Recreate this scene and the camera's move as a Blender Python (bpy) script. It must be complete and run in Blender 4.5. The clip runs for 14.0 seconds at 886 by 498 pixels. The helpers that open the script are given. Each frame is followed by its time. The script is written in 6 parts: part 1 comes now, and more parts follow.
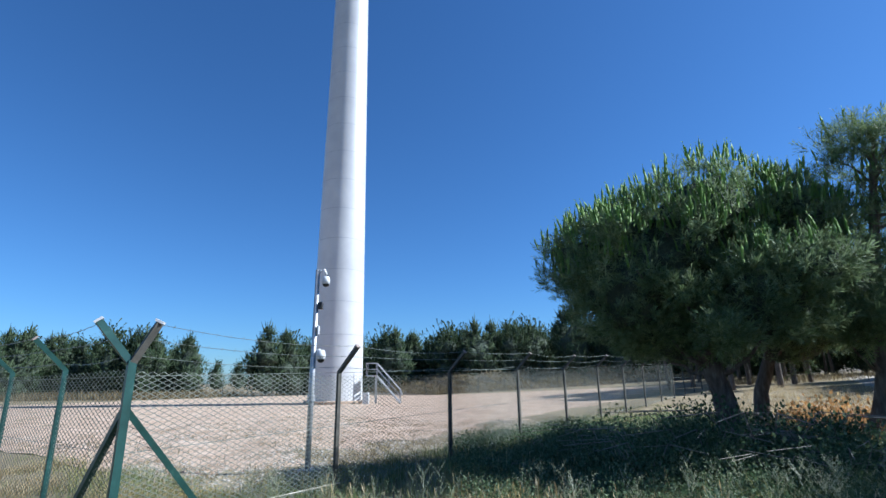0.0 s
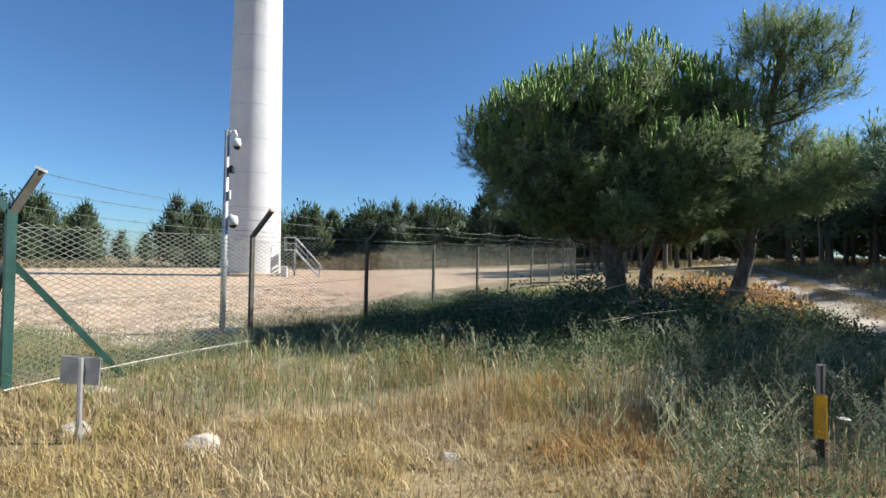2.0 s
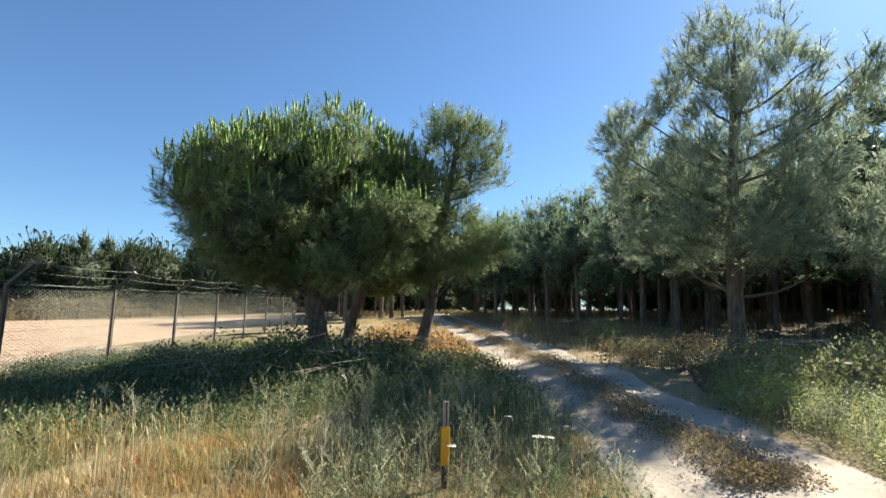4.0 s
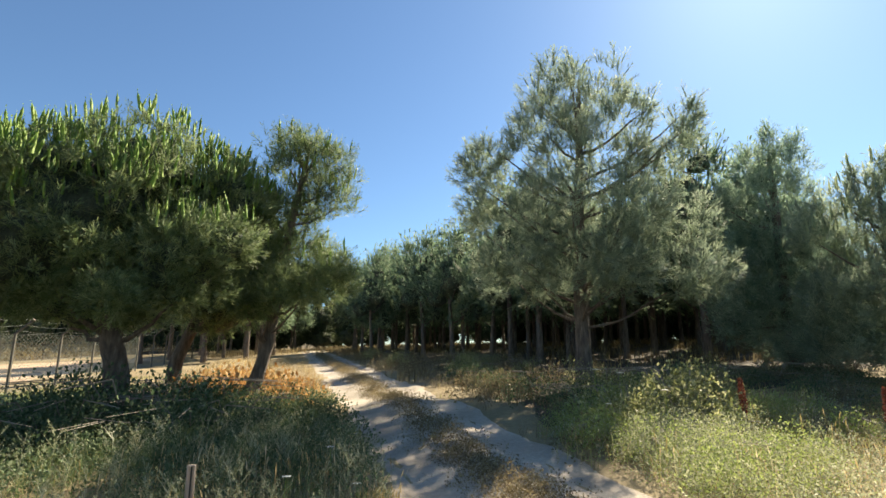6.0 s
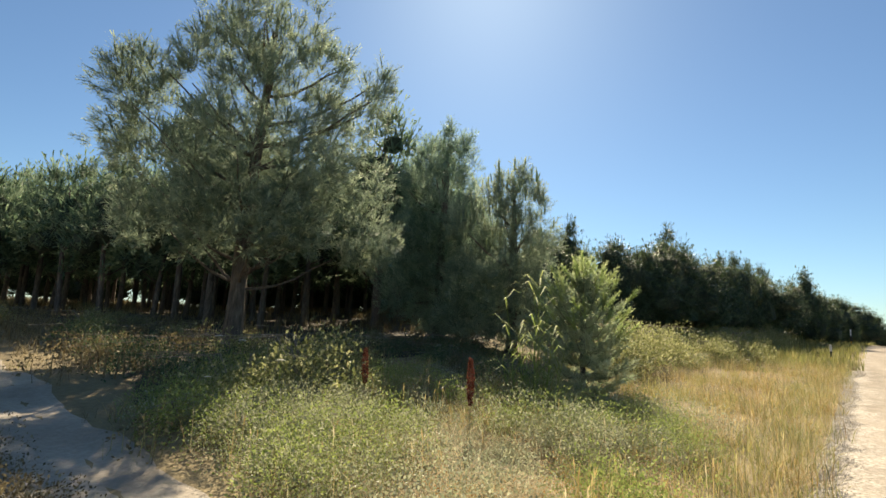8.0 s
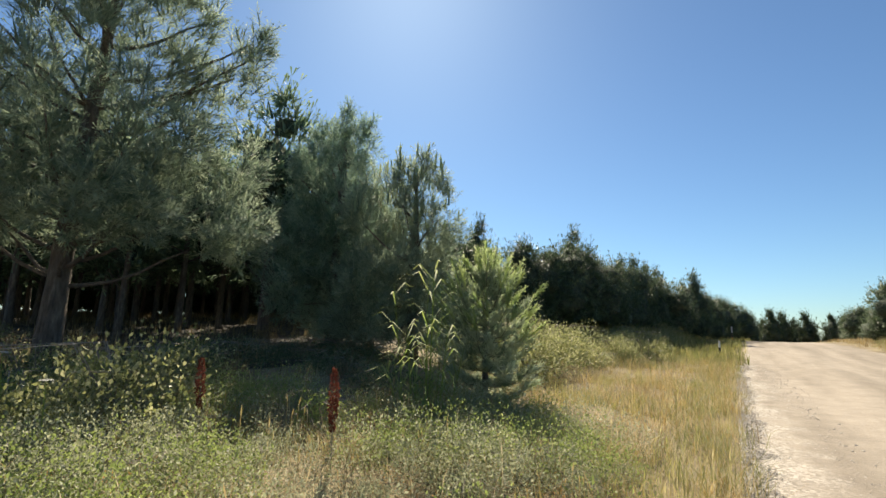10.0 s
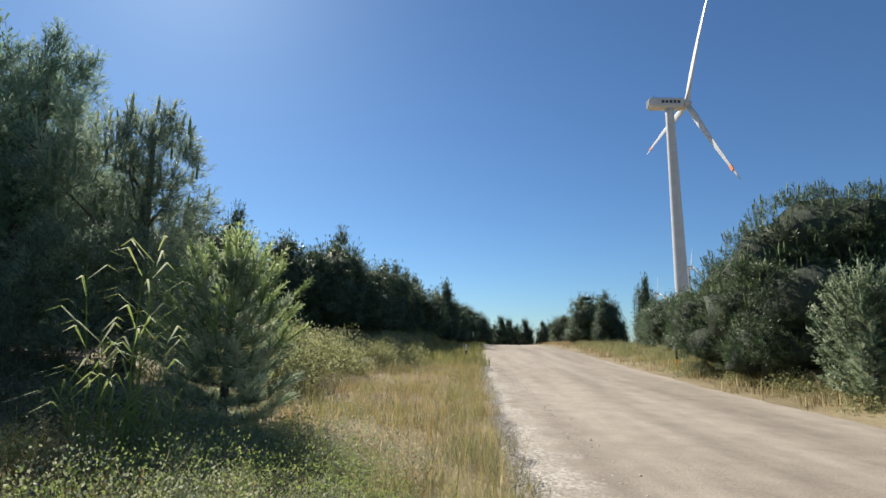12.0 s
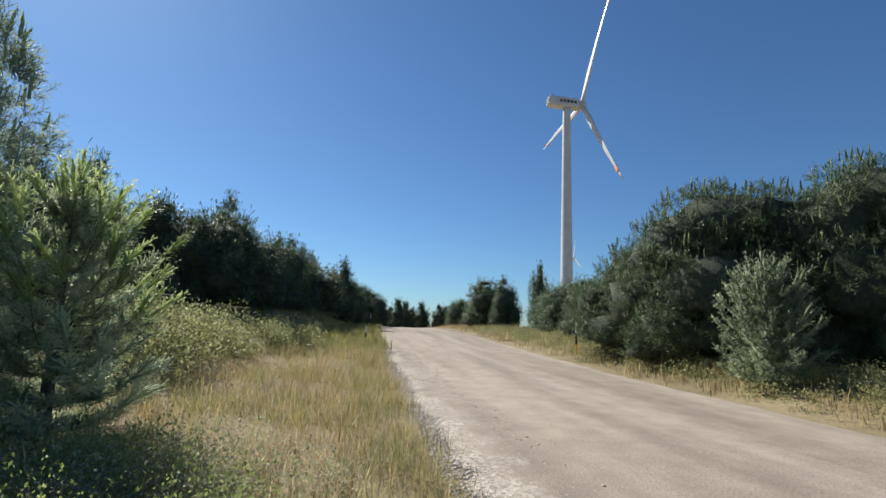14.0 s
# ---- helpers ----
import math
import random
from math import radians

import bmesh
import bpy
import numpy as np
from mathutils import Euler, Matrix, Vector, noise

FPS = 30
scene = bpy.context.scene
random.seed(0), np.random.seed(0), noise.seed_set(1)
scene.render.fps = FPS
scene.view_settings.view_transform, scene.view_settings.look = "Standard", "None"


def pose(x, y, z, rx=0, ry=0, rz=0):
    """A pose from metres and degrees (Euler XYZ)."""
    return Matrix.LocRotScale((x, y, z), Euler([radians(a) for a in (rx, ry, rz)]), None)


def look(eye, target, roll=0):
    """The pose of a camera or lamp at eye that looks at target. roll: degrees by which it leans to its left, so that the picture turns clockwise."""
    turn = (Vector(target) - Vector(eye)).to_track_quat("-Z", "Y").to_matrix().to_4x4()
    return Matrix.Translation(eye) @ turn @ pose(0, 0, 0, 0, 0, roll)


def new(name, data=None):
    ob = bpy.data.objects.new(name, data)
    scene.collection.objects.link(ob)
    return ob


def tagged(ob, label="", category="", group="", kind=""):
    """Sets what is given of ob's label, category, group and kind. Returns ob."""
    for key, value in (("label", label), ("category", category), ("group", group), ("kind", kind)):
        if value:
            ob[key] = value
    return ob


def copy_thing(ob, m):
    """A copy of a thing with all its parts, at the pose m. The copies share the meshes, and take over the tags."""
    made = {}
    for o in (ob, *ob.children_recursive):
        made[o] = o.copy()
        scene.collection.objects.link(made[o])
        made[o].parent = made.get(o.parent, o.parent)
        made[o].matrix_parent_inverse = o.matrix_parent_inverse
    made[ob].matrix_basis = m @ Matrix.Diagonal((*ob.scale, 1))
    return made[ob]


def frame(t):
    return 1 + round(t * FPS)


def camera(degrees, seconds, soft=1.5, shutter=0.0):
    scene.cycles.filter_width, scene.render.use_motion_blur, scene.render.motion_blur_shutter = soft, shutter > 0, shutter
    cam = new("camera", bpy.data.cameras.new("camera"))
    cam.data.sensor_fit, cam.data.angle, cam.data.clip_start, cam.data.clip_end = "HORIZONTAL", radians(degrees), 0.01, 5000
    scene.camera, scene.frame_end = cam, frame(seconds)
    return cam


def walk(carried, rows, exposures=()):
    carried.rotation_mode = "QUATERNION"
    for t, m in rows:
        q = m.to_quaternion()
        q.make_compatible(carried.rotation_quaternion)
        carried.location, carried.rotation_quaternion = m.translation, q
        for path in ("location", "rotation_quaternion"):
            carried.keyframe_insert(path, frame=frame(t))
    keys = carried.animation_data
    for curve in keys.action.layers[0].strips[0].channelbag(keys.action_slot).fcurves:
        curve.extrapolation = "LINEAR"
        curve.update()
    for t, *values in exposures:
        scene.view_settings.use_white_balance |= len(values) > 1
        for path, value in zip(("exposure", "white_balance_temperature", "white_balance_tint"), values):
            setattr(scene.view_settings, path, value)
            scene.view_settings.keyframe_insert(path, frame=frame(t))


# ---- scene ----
cam = camera(83.5, 14.0)
# seconds, eye x y z, yaw, pitch, roll
ROWS = [
    (0.0, 0.063, 0.003, 1.764, -0.71, 14.90, 0.66),
    (0.5, 0.067, 0.024, 1.707, -2.12, 10.22, -0.35),
    (1.0, 0.069, 0.038, 1.650, -4.29, 6.16, -0.98),
    (1.5, 0.108, 0.027, 1.609, -5.97, 2.85, -1.28),
    (2.0, 0.129, 0.028, 1.574, -9.85, 1.33, -0.95),
    (2.5, 0.156, 0.011, 1.589, -20.26, 1.53, -0.45),
    (3.0, 0.256, -0.069, 1.605, -32.65, 3.17, -0.72),
    (3.2, 0.319, -0.120, 1.617, -36.52, 4.06, -0.89),
    (5.3, 1.279, -0.425, 1.613, -43.04, 11.20, -0.78),
    (5.5, 1.446, -0.427, 1.631, -45.46, 11.19, -0.24),
    (6.0, 1.783, -0.458, 1.615, -52.86, 11.71, 0.18),
    (6.5, 2.152, -0.451, 1.601, -62.31, 12.88, -0.28),
    (7.0, 2.505, -0.772, 1.619, -69.74, 11.59, -0.43),
    (7.5, 2.871, -0.988, 1.600, -78.83, 9.91, -1.65),
    (7.7, 3.045, -1.030, 1.610, -82.76, 9.12, -2.47),
    (9.8, 4.763, -1.523, 1.563, -93.27, 9.28, -0.87),
    (10.0, 4.914, -1.592, 1.570, -95.56, 9.40, -1.27),
    (10.5, 5.286, -1.684, 1.546, -103.82, 8.63, -1.63),
    (11.0, 5.596, -1.780, 1.551, -109.15, 9.14, -1.36),
    (11.5, 5.940, -1.916, 1.561, -113.99, 10.49, -1.14),
    (12.0, 6.283, -1.963, 1.554, -122.54, 10.50, -0.99),
    (12.5, 6.626, -2.113, 1.538, -128.17, 10.53, -0.54),
    (13.0, 6.963, -2.244, 1.542, -130.39, 10.36, -0.20),
    (13.5, 7.376, -2.314, 1.551, -132.38, 9.49, -1.08),
    (14.0, 7.778, -2.508, 1.521, -134.73, 8.85, -2.13),
]
EXPOSURES = [
    (0.0, 0.84, 5300, 10), (0.5, 0.9, 5700, 10), (1.5, 1.0, 6200, 10), (2.5, 1.1, 6600, 10), (3.0, 1.3, 6900, 10), (5.5, 1.52, 7700, 10),
    (6.5, 1.45, 8400, 10), (7.5, 1.18, 8500, 10), (10.0, 1.0, 7700, 10), (11.0, 0.8, 7000, 10), (14.0, 0.57, 6500, 10)]
walk(cam, [(t, pose(x, y, z, 90 + pitch, roll, yaw)) for t, x, y, z, yaw, pitch, roll in ROWS], EXPOSURES)

# ---- world and sun ----
SUN_AZ, SUN_EL = radians(90.0), radians(40.5)      # azimuth from +y towards +x
world = bpy.data.worlds.new("sky_world")
scene.world = world
world.use_nodes = True
wn = world.node_tree
wn.nodes.clear()
sky = wn.nodes.new("ShaderNodeTexSky")
sky.sky_type = "NISHITA"
sky.sun_disc = False
sky.sun_elevation, sky.sun_rotation = SUN_EL, SUN_AZ
sky.altitude, sky.air_density, sky.dust_density, sky.ozone_density = 300.0, 1.0, 0.35, 5.0
wbg = wn.nodes.new("ShaderNodeBackground")
wbg.inputs["Strength"].default_value = 0.06
wout = wn.nodes.new("ShaderNodeOutputWorld")
tint = wn.nodes.new("ShaderNodeMix")
tint.data_type, tint.blend_type = "RGBA", "MULTIPLY"
tint.inputs[0].default_value = 1.0
tint.inputs[7].default_value = (0.73, 0.97, 1.13, 1)
wn.links.new(sky.outputs[0], tint.inputs[6])
wn.links.new(tint.outputs[2], wbg.inputs[0])
wn.links.new(wbg.outputs[0], wout.inputs[0])
sun_data = bpy.data.lights.new("sun", "SUN")
sun_data.energy, sun_data.angle, sun_data.color = 5.0, radians(0.53), (1.0, 0.95, 0.86)
sun_dir = Vector((math.sin(SUN_AZ) * math.cos(SUN_EL), math.cos(SUN_AZ) * math.cos(SUN_EL), math.sin(SUN_EL)))
sun = new("sun", sun_data)
sun.matrix_world = look(sun_dir * 60, (0, 0, 0))


# ---- materials ----
def material(name):
    m = bpy.data.materials.new(name)
    m.use_nodes = True
    nt = m.node_tree
    bsdf = nt.nodes["Principled BSDF"]
    return m, nt, bsdf


def noise_ramp(nt, scale, stops, detail=5.0, coord="Object", rough=0.6, stretch=None):
    tc = nt.nodes.new("ShaderNodeTexCoord")
    tex = nt.nodes.new("ShaderNodeTexNoise")
    tex.inputs["Scale"].default_value, tex.inputs["Detail"].default_value = scale, detail
    tex.inputs["Roughness"].default_value = rough
    src = tc.outputs[coord]
    if stretch:
        mp = nt.nodes.new("ShaderNodeMapping")
        mp.inputs["Scale"].default_value = stretch
        nt.links.new(src, mp.inputs[0])
        src = mp.outputs[0]
    nt.links.new(src, tex.inputs["Vector"])
    ramp = nt.nodes.new("ShaderNodeValToRGB")
    el = ramp.color_ramp.elements
    while len(el) < len(stops):
        el.new(0.5)
    for e, (p, c) in zip(el, stops):
        e.position, e.color = p, (*c, 1) if len(c) == 3 else c
    nt.links.new(tex.outputs["Fac"], ramp.inputs[0])
    return ramp.outputs[0], tex.outputs["Fac"]


def mix_col(nt, fac, a, b, mode="MIX"):
    n = nt.nodes.new("ShaderNodeMix")
    n.data_type, n.blend_type = "RGBA", mode
    for sock, v in ((n.inputs[0], fac), (n.inputs[6], a), (n.inputs[7], b)):
        if hasattr(v, "is_linked") or hasattr(v, "links"):
            nt.links.new(v, sock)
        else:
            sock.default_value = v if isinstance(v, float) else (*v, 1)
    return n.outputs[2]


def bump(nt, bsdf, height, strength, distance=0.02):
    b = nt.nodes.new("ShaderNodeBump")
    b.inputs["Strength"].default_value, b.inputs["Distance"].default_value = strength, distance
    nt.links.new(height, b.inputs["Height"])
    nt.links.new(b.outputs[0], bsdf.inputs["Normal"])


def surface(name, stops, scale=3.0, fine=40.0, rough=0.8, bump_s=0.4, metal=0.0, coord="Object", fine_amt=0.35, stretch=None, bump_d=0.02):
    """Two scales of colour noise and a fine relief."""
    m, nt, bsdf = material(name)
    col, _ = noise_ramp(nt, scale, stops, coord=coord, stretch=stretch)
    g, h = noise_ramp(nt, fine, [(0.3, (0.45, 0.45, 0.45)), (0.7, (1.0, 1.0, 1.0))], coord=coord, stretch=stretch)
    nt.links.new(mix_col(nt, fine_amt, col, g, "MULTIPLY"), bsdf.inputs["Base Color"])
    bsdf.inputs["Roughness"].default_value = rough
    bsdf.inputs["Metallic"].default_value = metal
    if bump_s:
        bump(nt, bsdf, h, bump_s, bump_d)
    return m


def leafy(name, c0, c1, c2, trans=0.35, rough=0.45, scale=1.2, trans_col=None, gloss=0.25, patch=None):
    """Leaf or needle: colour by island and by clump, light passing through."""
    m, nt, bsdf = material(name)
    geo = nt.nodes.new("ShaderNodeNewGeometry")
    ramp = nt.nodes.new("ShaderNodeValToRGB")
    el = ramp.color_ramp.elements
    el.new(0.5)
    for e, (p, c) in zip(el, ((0.0, c0), (0.55, c1), (1.0, c2))):
        e.position, e.color = p, (*c, 1)
    nt.links.new(geo.outputs["Random Per Island"], ramp.inputs[0])
    var, _ = noise_ramp(nt, scale, [(0.3, (0.78, 0.8, 0.78)), (0.7, (1.2, 1.15, 1.05))], detail=3.0)
    base = ramp.outputs[0]
    if patch:
        spot, _ = noise_ramp(nt, 0.8, [(0.45, (0, 0, 0)), (0.6, (0.85, 0.85, 0.85))], detail=4.0)
        base = mix_col(nt, spot, base, patch)
    col = mix_col(nt, 1.0, base, var, "MULTIPLY")
    nt.links.new(col, bsdf.inputs["Base Color"])
    bsdf.inputs["Roughness"].default_value = rough
    bsdf.inputs["Specular IOR Level"].default_value = gloss
    tr = nt.nodes.new("ShaderNodeBsdfTranslucent")
    if trans_col:
        nt.links.new(mix_col(nt, 0.6, col, trans_col), tr.inputs["Color"])
    else:
        nt.links.new(col, tr.inputs["Color"])
    mx = nt.nodes.new("ShaderNodeMixShader")
    mx.inputs[0].default_value = trans
    out = nt.nodes["Material Output"]
    nt.links.new(bsdf.outputs[0], mx.inputs[1])
    nt.links.new(tr.outputs[0], mx.inputs[2])
    nt.links.new(mx.outputs[0], out.inputs[0])
    return m


NEEDLE = leafy("pine_needle_old", (0.11, 0.165, 0.07), (0.18, 0.25, 0.115), (0.28, 0.35, 0.185), 0.46, 0.55, gloss=0.25)
NEEDLE_NEW = leafy("pine_needle_new", (0.16, 0.28, 0.06), (0.22, 0.36, 0.095), (0.31, 0.43, 0.15), 0.45, 0.6)
NEEDLE_GREY = leafy("pine_needle_grey", (0.168, 0.235, 0.174), (0.280, 0.358, 0.269), (0.414, 0.493, 0.370), 0.5, 0.6, gloss=0.15)
NEEDLE_BLUE = leafy("pine_needle_blue", (0.168, 0.269, 0.202), (0.280, 0.392, 0.302), (0.414, 0.526, 0.414), 0.55, 0.6, gloss=0.15)
NEEDLE_WOOD = leafy("pine_needle_wood", (0.103, 0.172, 0.109), (0.178, 0.265, 0.172), (0.276, 0.368, 0.241), 0.5, 0.6, gloss=0.15)
NEEDLE_PALE = leafy("pine_needle_pale", (0.24, 0.33, 0.22), (0.4, 0.48, 0.33), (0.6, 0.66, 0.49), 0.58, 0.45, gloss=0.4)
NEEDLE_PALE_NEW = leafy("pine_needle_pale_new", (0.3, 0.4, 0.16), (0.41, 0.51, 0.24), (0.53, 0.61, 0.33), 0.6, 0.5)
NEEDLE_SAGE = leafy("pine_needle_sage", (0.16, 0.23, 0.14), (0.27, 0.34, 0.22), (0.43, 0.49, 0.35), 0.5, 0.45, gloss=0.4)
NEEDLE_DARK = leafy("pine_needle_dark", (0.045, 0.08, 0.04), (0.085, 0.13, 0.065), (0.155, 0.21, 0.11), 0.36, 0.42, gloss=0.4)
NEEDLE_FAR = leafy("pine_needle_far", (0.032, 0.056, 0.028), (0.058, 0.086, 0.045), (0.1, 0.13, 0.072), 0.32, 0.7, gloss=0.1)
# lumps within the crowns, coloured dark to stand for the shade inside
CROWN_SHADE = surface("crown_inner_shade", [(0.3, (0.035, 0.05, 0.03)), (0.55, (0.07, 0.095, 0.058)), (0.75, (0.12, 0.15, 0.09))], 7, 34, 0.85, 1.0, fine_amt=0.8, stretch=(1, 1, 0.45), bump_d=0.06)
GRASS_DRY = leafy("grass_dry", (0.2, 0.14, 0.07), (0.48, 0.37, 0.21), (0.78, 0.68, 0.48), 0.38, 0.6, 0.8, patch=(0.37, 0.29, 0.12))
GRASS_OLIVE = leafy("grass_olive", (0.11, 0.12, 0.04), (0.28, 0.28, 0.1), (0.48, 0.44, 0.22), 0.4, 0.6, 0.9, patch=(0.24, 0.27, 0.1))
GRASS_GREEN = leafy("grass_green", (0.09, 0.14, 0.05), (0.16, 0.215, 0.08), (0.31, 0.32, 0.165), 0.4, 0.55, 0.9)
HERB = leafy("herb_leaf", (0.2, 0.27, 0.08), (0.28, 0.35, 0.115), (0.36, 0.42, 0.17), 0.45, 0.5, 1.5)
GRASS_GOLD = leafy("grass_gold", (0.28, 0.18, 0.07), (0.53, 0.38, 0.17), (0.72, 0.6, 0.38), 0.45, 0.6, 0.8, patch=(0.29, 0.31, 0.11))
# bramble leaves: shade and sunlight put into a dark and a pale copy
BRAMBLE_SHADED = leafy("bramble_leaf_shaded", (0.06, 0.1, 0.05), (0.1, 0.15, 0.075), (0.2, 0.25, 0.15), 0.3, 0.6, 2.0, gloss=0.2)
BRAMBLE_SUNLIT = leafy("bramble_leaf_sunlit", (0.22, 0.25, 0.155), (0.32, 0.345, 0.23), (0.44, 0.455, 0.34), 0.5, 0.45, 2.0, gloss=0.4)
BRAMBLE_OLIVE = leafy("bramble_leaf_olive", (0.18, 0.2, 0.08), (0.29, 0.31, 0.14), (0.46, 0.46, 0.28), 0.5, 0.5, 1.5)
SCRUB = leafy("dry_scrub", (0.13, 0.1, 0.055), (0.23, 0.185, 0.11), (0.35, 0.3, 0.18), 0.35, 0.6, 1.0)
RUST_GRASS = leafy("rust_grass", (0.34, 0.17, 0.06), (0.46, 0.27, 0.11), (0.55, 0.42, 0.22), 0.4, 0.6, 1.2)
DOCK_RED = leafy("dock_seed", (0.09, 0.025, 0.018), (0.17, 0.05, 0.035), (0.26, 0.1, 0.07), 0.25, 0.6, 4.0)
CANE = leafy("cane_leaf", (0.182, 0.26, 0.065), (0.26, 0.351, 0.104), (0.364, 0.416, 0.169), 0.5, 0.7, 2.0)
PETAL = leafy("white_petal", (0.54, 0.54, 0.495), (0.648, 0.648, 0.612), (0.72, 0.72, 0.684), 0.3, 0.6, 4.0)
BARK = surface("pine_bark", [(0.3, (0.08, 0.062, 0.05)), (0.55, (0.17, 0.138, 0.115)), (0.75, (0.28, 0.24, 0.2))], 5, 22, 0.9, 1.0, stretch=(3, 3, 0.7), bump_d=0.04)
TWIG = surface("dry_twig", [(0.3, (0.16, 0.13, 0.1)), (0.7, (0.34, 0.3, 0.25))], 8, 40, 0.85, 0.3)
SOIL = surface("field_soil", [(0.25, (0.148, 0.115, 0.0592)), (0.5, (0.266, 0.207, 0.111)), (0.75, (0.355, 0.289, 0.163))], 0.35, 9, 0.95, 0.8, fine_amt=0.5, bump_d=0.05)
# brown needle litter, its colour lowered further to carry the wood's shade
LITTER = surface("pine_litter_shaded", [(0.3, (0.045, 0.034, 0.023)), (0.55, (0.08, 0.06, 0.04)), (0.78, (0.13, 0.1, 0.066))], 0.8, 14, 0.95, 0.8, fine_amt=0.5)
EARTH = surface("earth_bank", [(0.3, (0.075, 0.06, 0.04)), (0.55, (0.135, 0.11, 0.075)), (0.78, (0.21, 0.175, 0.125))], 0.5, 6, 0.95, 0.8, fine_amt=0.5)
ROAD, nt_, b_ = material("road_gravel")
tc_ = nt_.nodes.new("ShaderNodeTexCoord")
mp_ = nt_.nodes.new("ShaderNodeMapping")
mp_.inputs["Rotation"].default_value[2] = radians(35.3)
nt_.links.new(tc_.outputs["Object"], mp_.inputs[0])
mp2_ = nt_.nodes.new("ShaderNodeMapping")
mp2_.inputs["Scale"].default_value = (0.07, 0.9, 1.0)
nt_.links.new(mp_.outputs[0], mp2_.inputs[0])
tracks_ = nt_.nodes.new("ShaderNodeTexNoise")
tracks_.inputs["Scale"].default_value, tracks_.inputs["Detail"].default_value = 1.0, 5.0
nt_.links.new(mp2_.outputs[0], tracks_.inputs["Vector"])
ramp_ = nt_.nodes.new("ShaderNodeValToRGB")
ramp_.color_ramp.elements[0].position, ramp_.color_ramp.elements[0].color = 0.36, (0.25, 0.21, 0.16, 1)
ramp_.color_ramp.elements[1].position, ramp_.color_ramp.elements[1].color = 0.64, (0.385, 0.33, 0.262, 1)
nt_.links.new(tracks_.outputs["Fac"], ramp_.inputs[0])
blot_, _ = noise_ramp(nt_, 1.6, [(0.3, (0.72, 0.72, 0.72)), (0.65, (1.05, 1.05, 1.05))], detail=6.0)
grit_, gh_ = noise_ramp(nt_, 26, [(0.3, (0.6, 0.58, 0.56)), (0.7, (1.1, 1.1, 1.1))], detail=4.0)
c1_ = mix_col(nt_, 0.8, ramp_.outputs[0], blot_, "MULTIPLY")
c2_ = mix_col(nt_, 0.5, c1_, grit_, "MULTIPLY")
# coarse loose gravel thickens towards the north edge, with a ragged limit
sep_ = nt_.nodes.new("ShaderNodeSeparateXYZ")
nt_.links.new(mp_.outputs[0], sep_.inputs[0])
_, rf_ = noise_ramp(nt_, 1.3, [(0.0, (0, 0, 0)), (1.0, (1, 1, 1))], detail=6.0)
add_ = nt_.nodes.new("ShaderNodeMath")
add_.operation = "MULTIPLY_ADD"
add_.inputs[1].default_value = 2.4
nt_.links.new(rf_, add_.inputs[0])
nt_.links.new(sep_.outputs["Y"], add_.inputs[2])
edge_ = nt_.nodes.new("ShaderNodeMapRange")
edge_.inputs["From Min"].default_value, edge_.inputs["From Max"].default_value = 1.75, 2.35
nt_.links.new(add_.outputs[0], edge_.inputs["Value"])
vor_ = nt_.nodes.new("ShaderNodeTexVoronoi")
vor_.inputs["Scale"].default_value = 26.0
nt_.links.new(tc_.outputs["Object"], vor_.inputs["Vector"])
vr_ = nt_.nodes.new("ShaderNodeValToRGB")
vr_.color_ramp.elements[0].color, vr_.color_ramp.elements[1].color = (0.22, 0.19, 0.15, 1), (0.52, 0.47, 0.4, 1)
sepc_ = nt_.nodes.new("ShaderNodeSeparateColor")
nt_.links.new(vor_.outputs["Color"], sepc_.inputs[0])
nt_.links.new(sepc_.outputs[0], vr_.inputs[0])
nt_.links.new(mix_col(nt_, edge_.outputs[0], c2_, vr_.outputs[0]), b_.inputs["Base Color"])
b_.inputs["Roughness"].default_value = 0.95
bump(nt_, b_, gh_, 0.7)
GRAVEL = surface("edge_gravel", [(0.3, (0.42, 0.37, 0.31)), (0.5, (0.53, 0.48, 0.41)), (0.75, (0.63, 0.58, 0.51))], 2.5, 30, 0.95, 1.0, fine_amt=0.85, bump_d=0.04)
YARD = surface("yard_gravel", [(0.3, (0.41, 0.285, 0.18)), (0.5, (0.57, 0.415, 0.285)), (0.75, (0.69, 0.53, 0.385))], 0.9, 9, 0.95, 1.0, fine_amt=0.8, bump_d=0.06)
TRAIL = surface("trail_dirt", [(0.3, (0.29, 0.25, 0.2)), (0.55, (0.42, 0.37, 0.3)), (0.75, (0.52, 0.465, 0.39))], 0.9, 18, 0.95, 0.8, fine_amt=0.45)
STONE = surface("pale_stone", [(0.3, (0.36, 0.31, 0.25)), (0.7, (0.58, 0.53, 0.45))], 5, 30, 0.9, 0.7)
WHITE_STEEL = surface("tower_paint", [(0.35, (0.51, 0.51, 0.51)), (0.65, (0.595, 0.595, 0.586))], 0.35, 3, 0.38, 0.02, fine_amt=0.06)
GALV = surface("galvanised_steel", [(0.35, (0.357, 0.365, 0.374)), (0.65, (0.51, 0.518, 0.518))], 6, 60, 0.45, 0.05, 0.6, fine_amt=0.15)
GREEN_PAINT = surface("green_paint", [(0.3, (0.014, 0.05, 0.042)), (0.6, (0.022, 0.08, 0.068)), (0.8, (0.07, 0.15, 0.13))], 5, 50, 0.45, 0.1, fine_amt=0.2)
# posts with their shaded side put into a dark colour
DARK_POST = surface("shaded_post", [(0.3, (0.05, 0.05, 0.04)), (0.7, (0.13, 0.12, 0.095))], 5, 50, 0.7, 0.2, fine_amt=0.25)
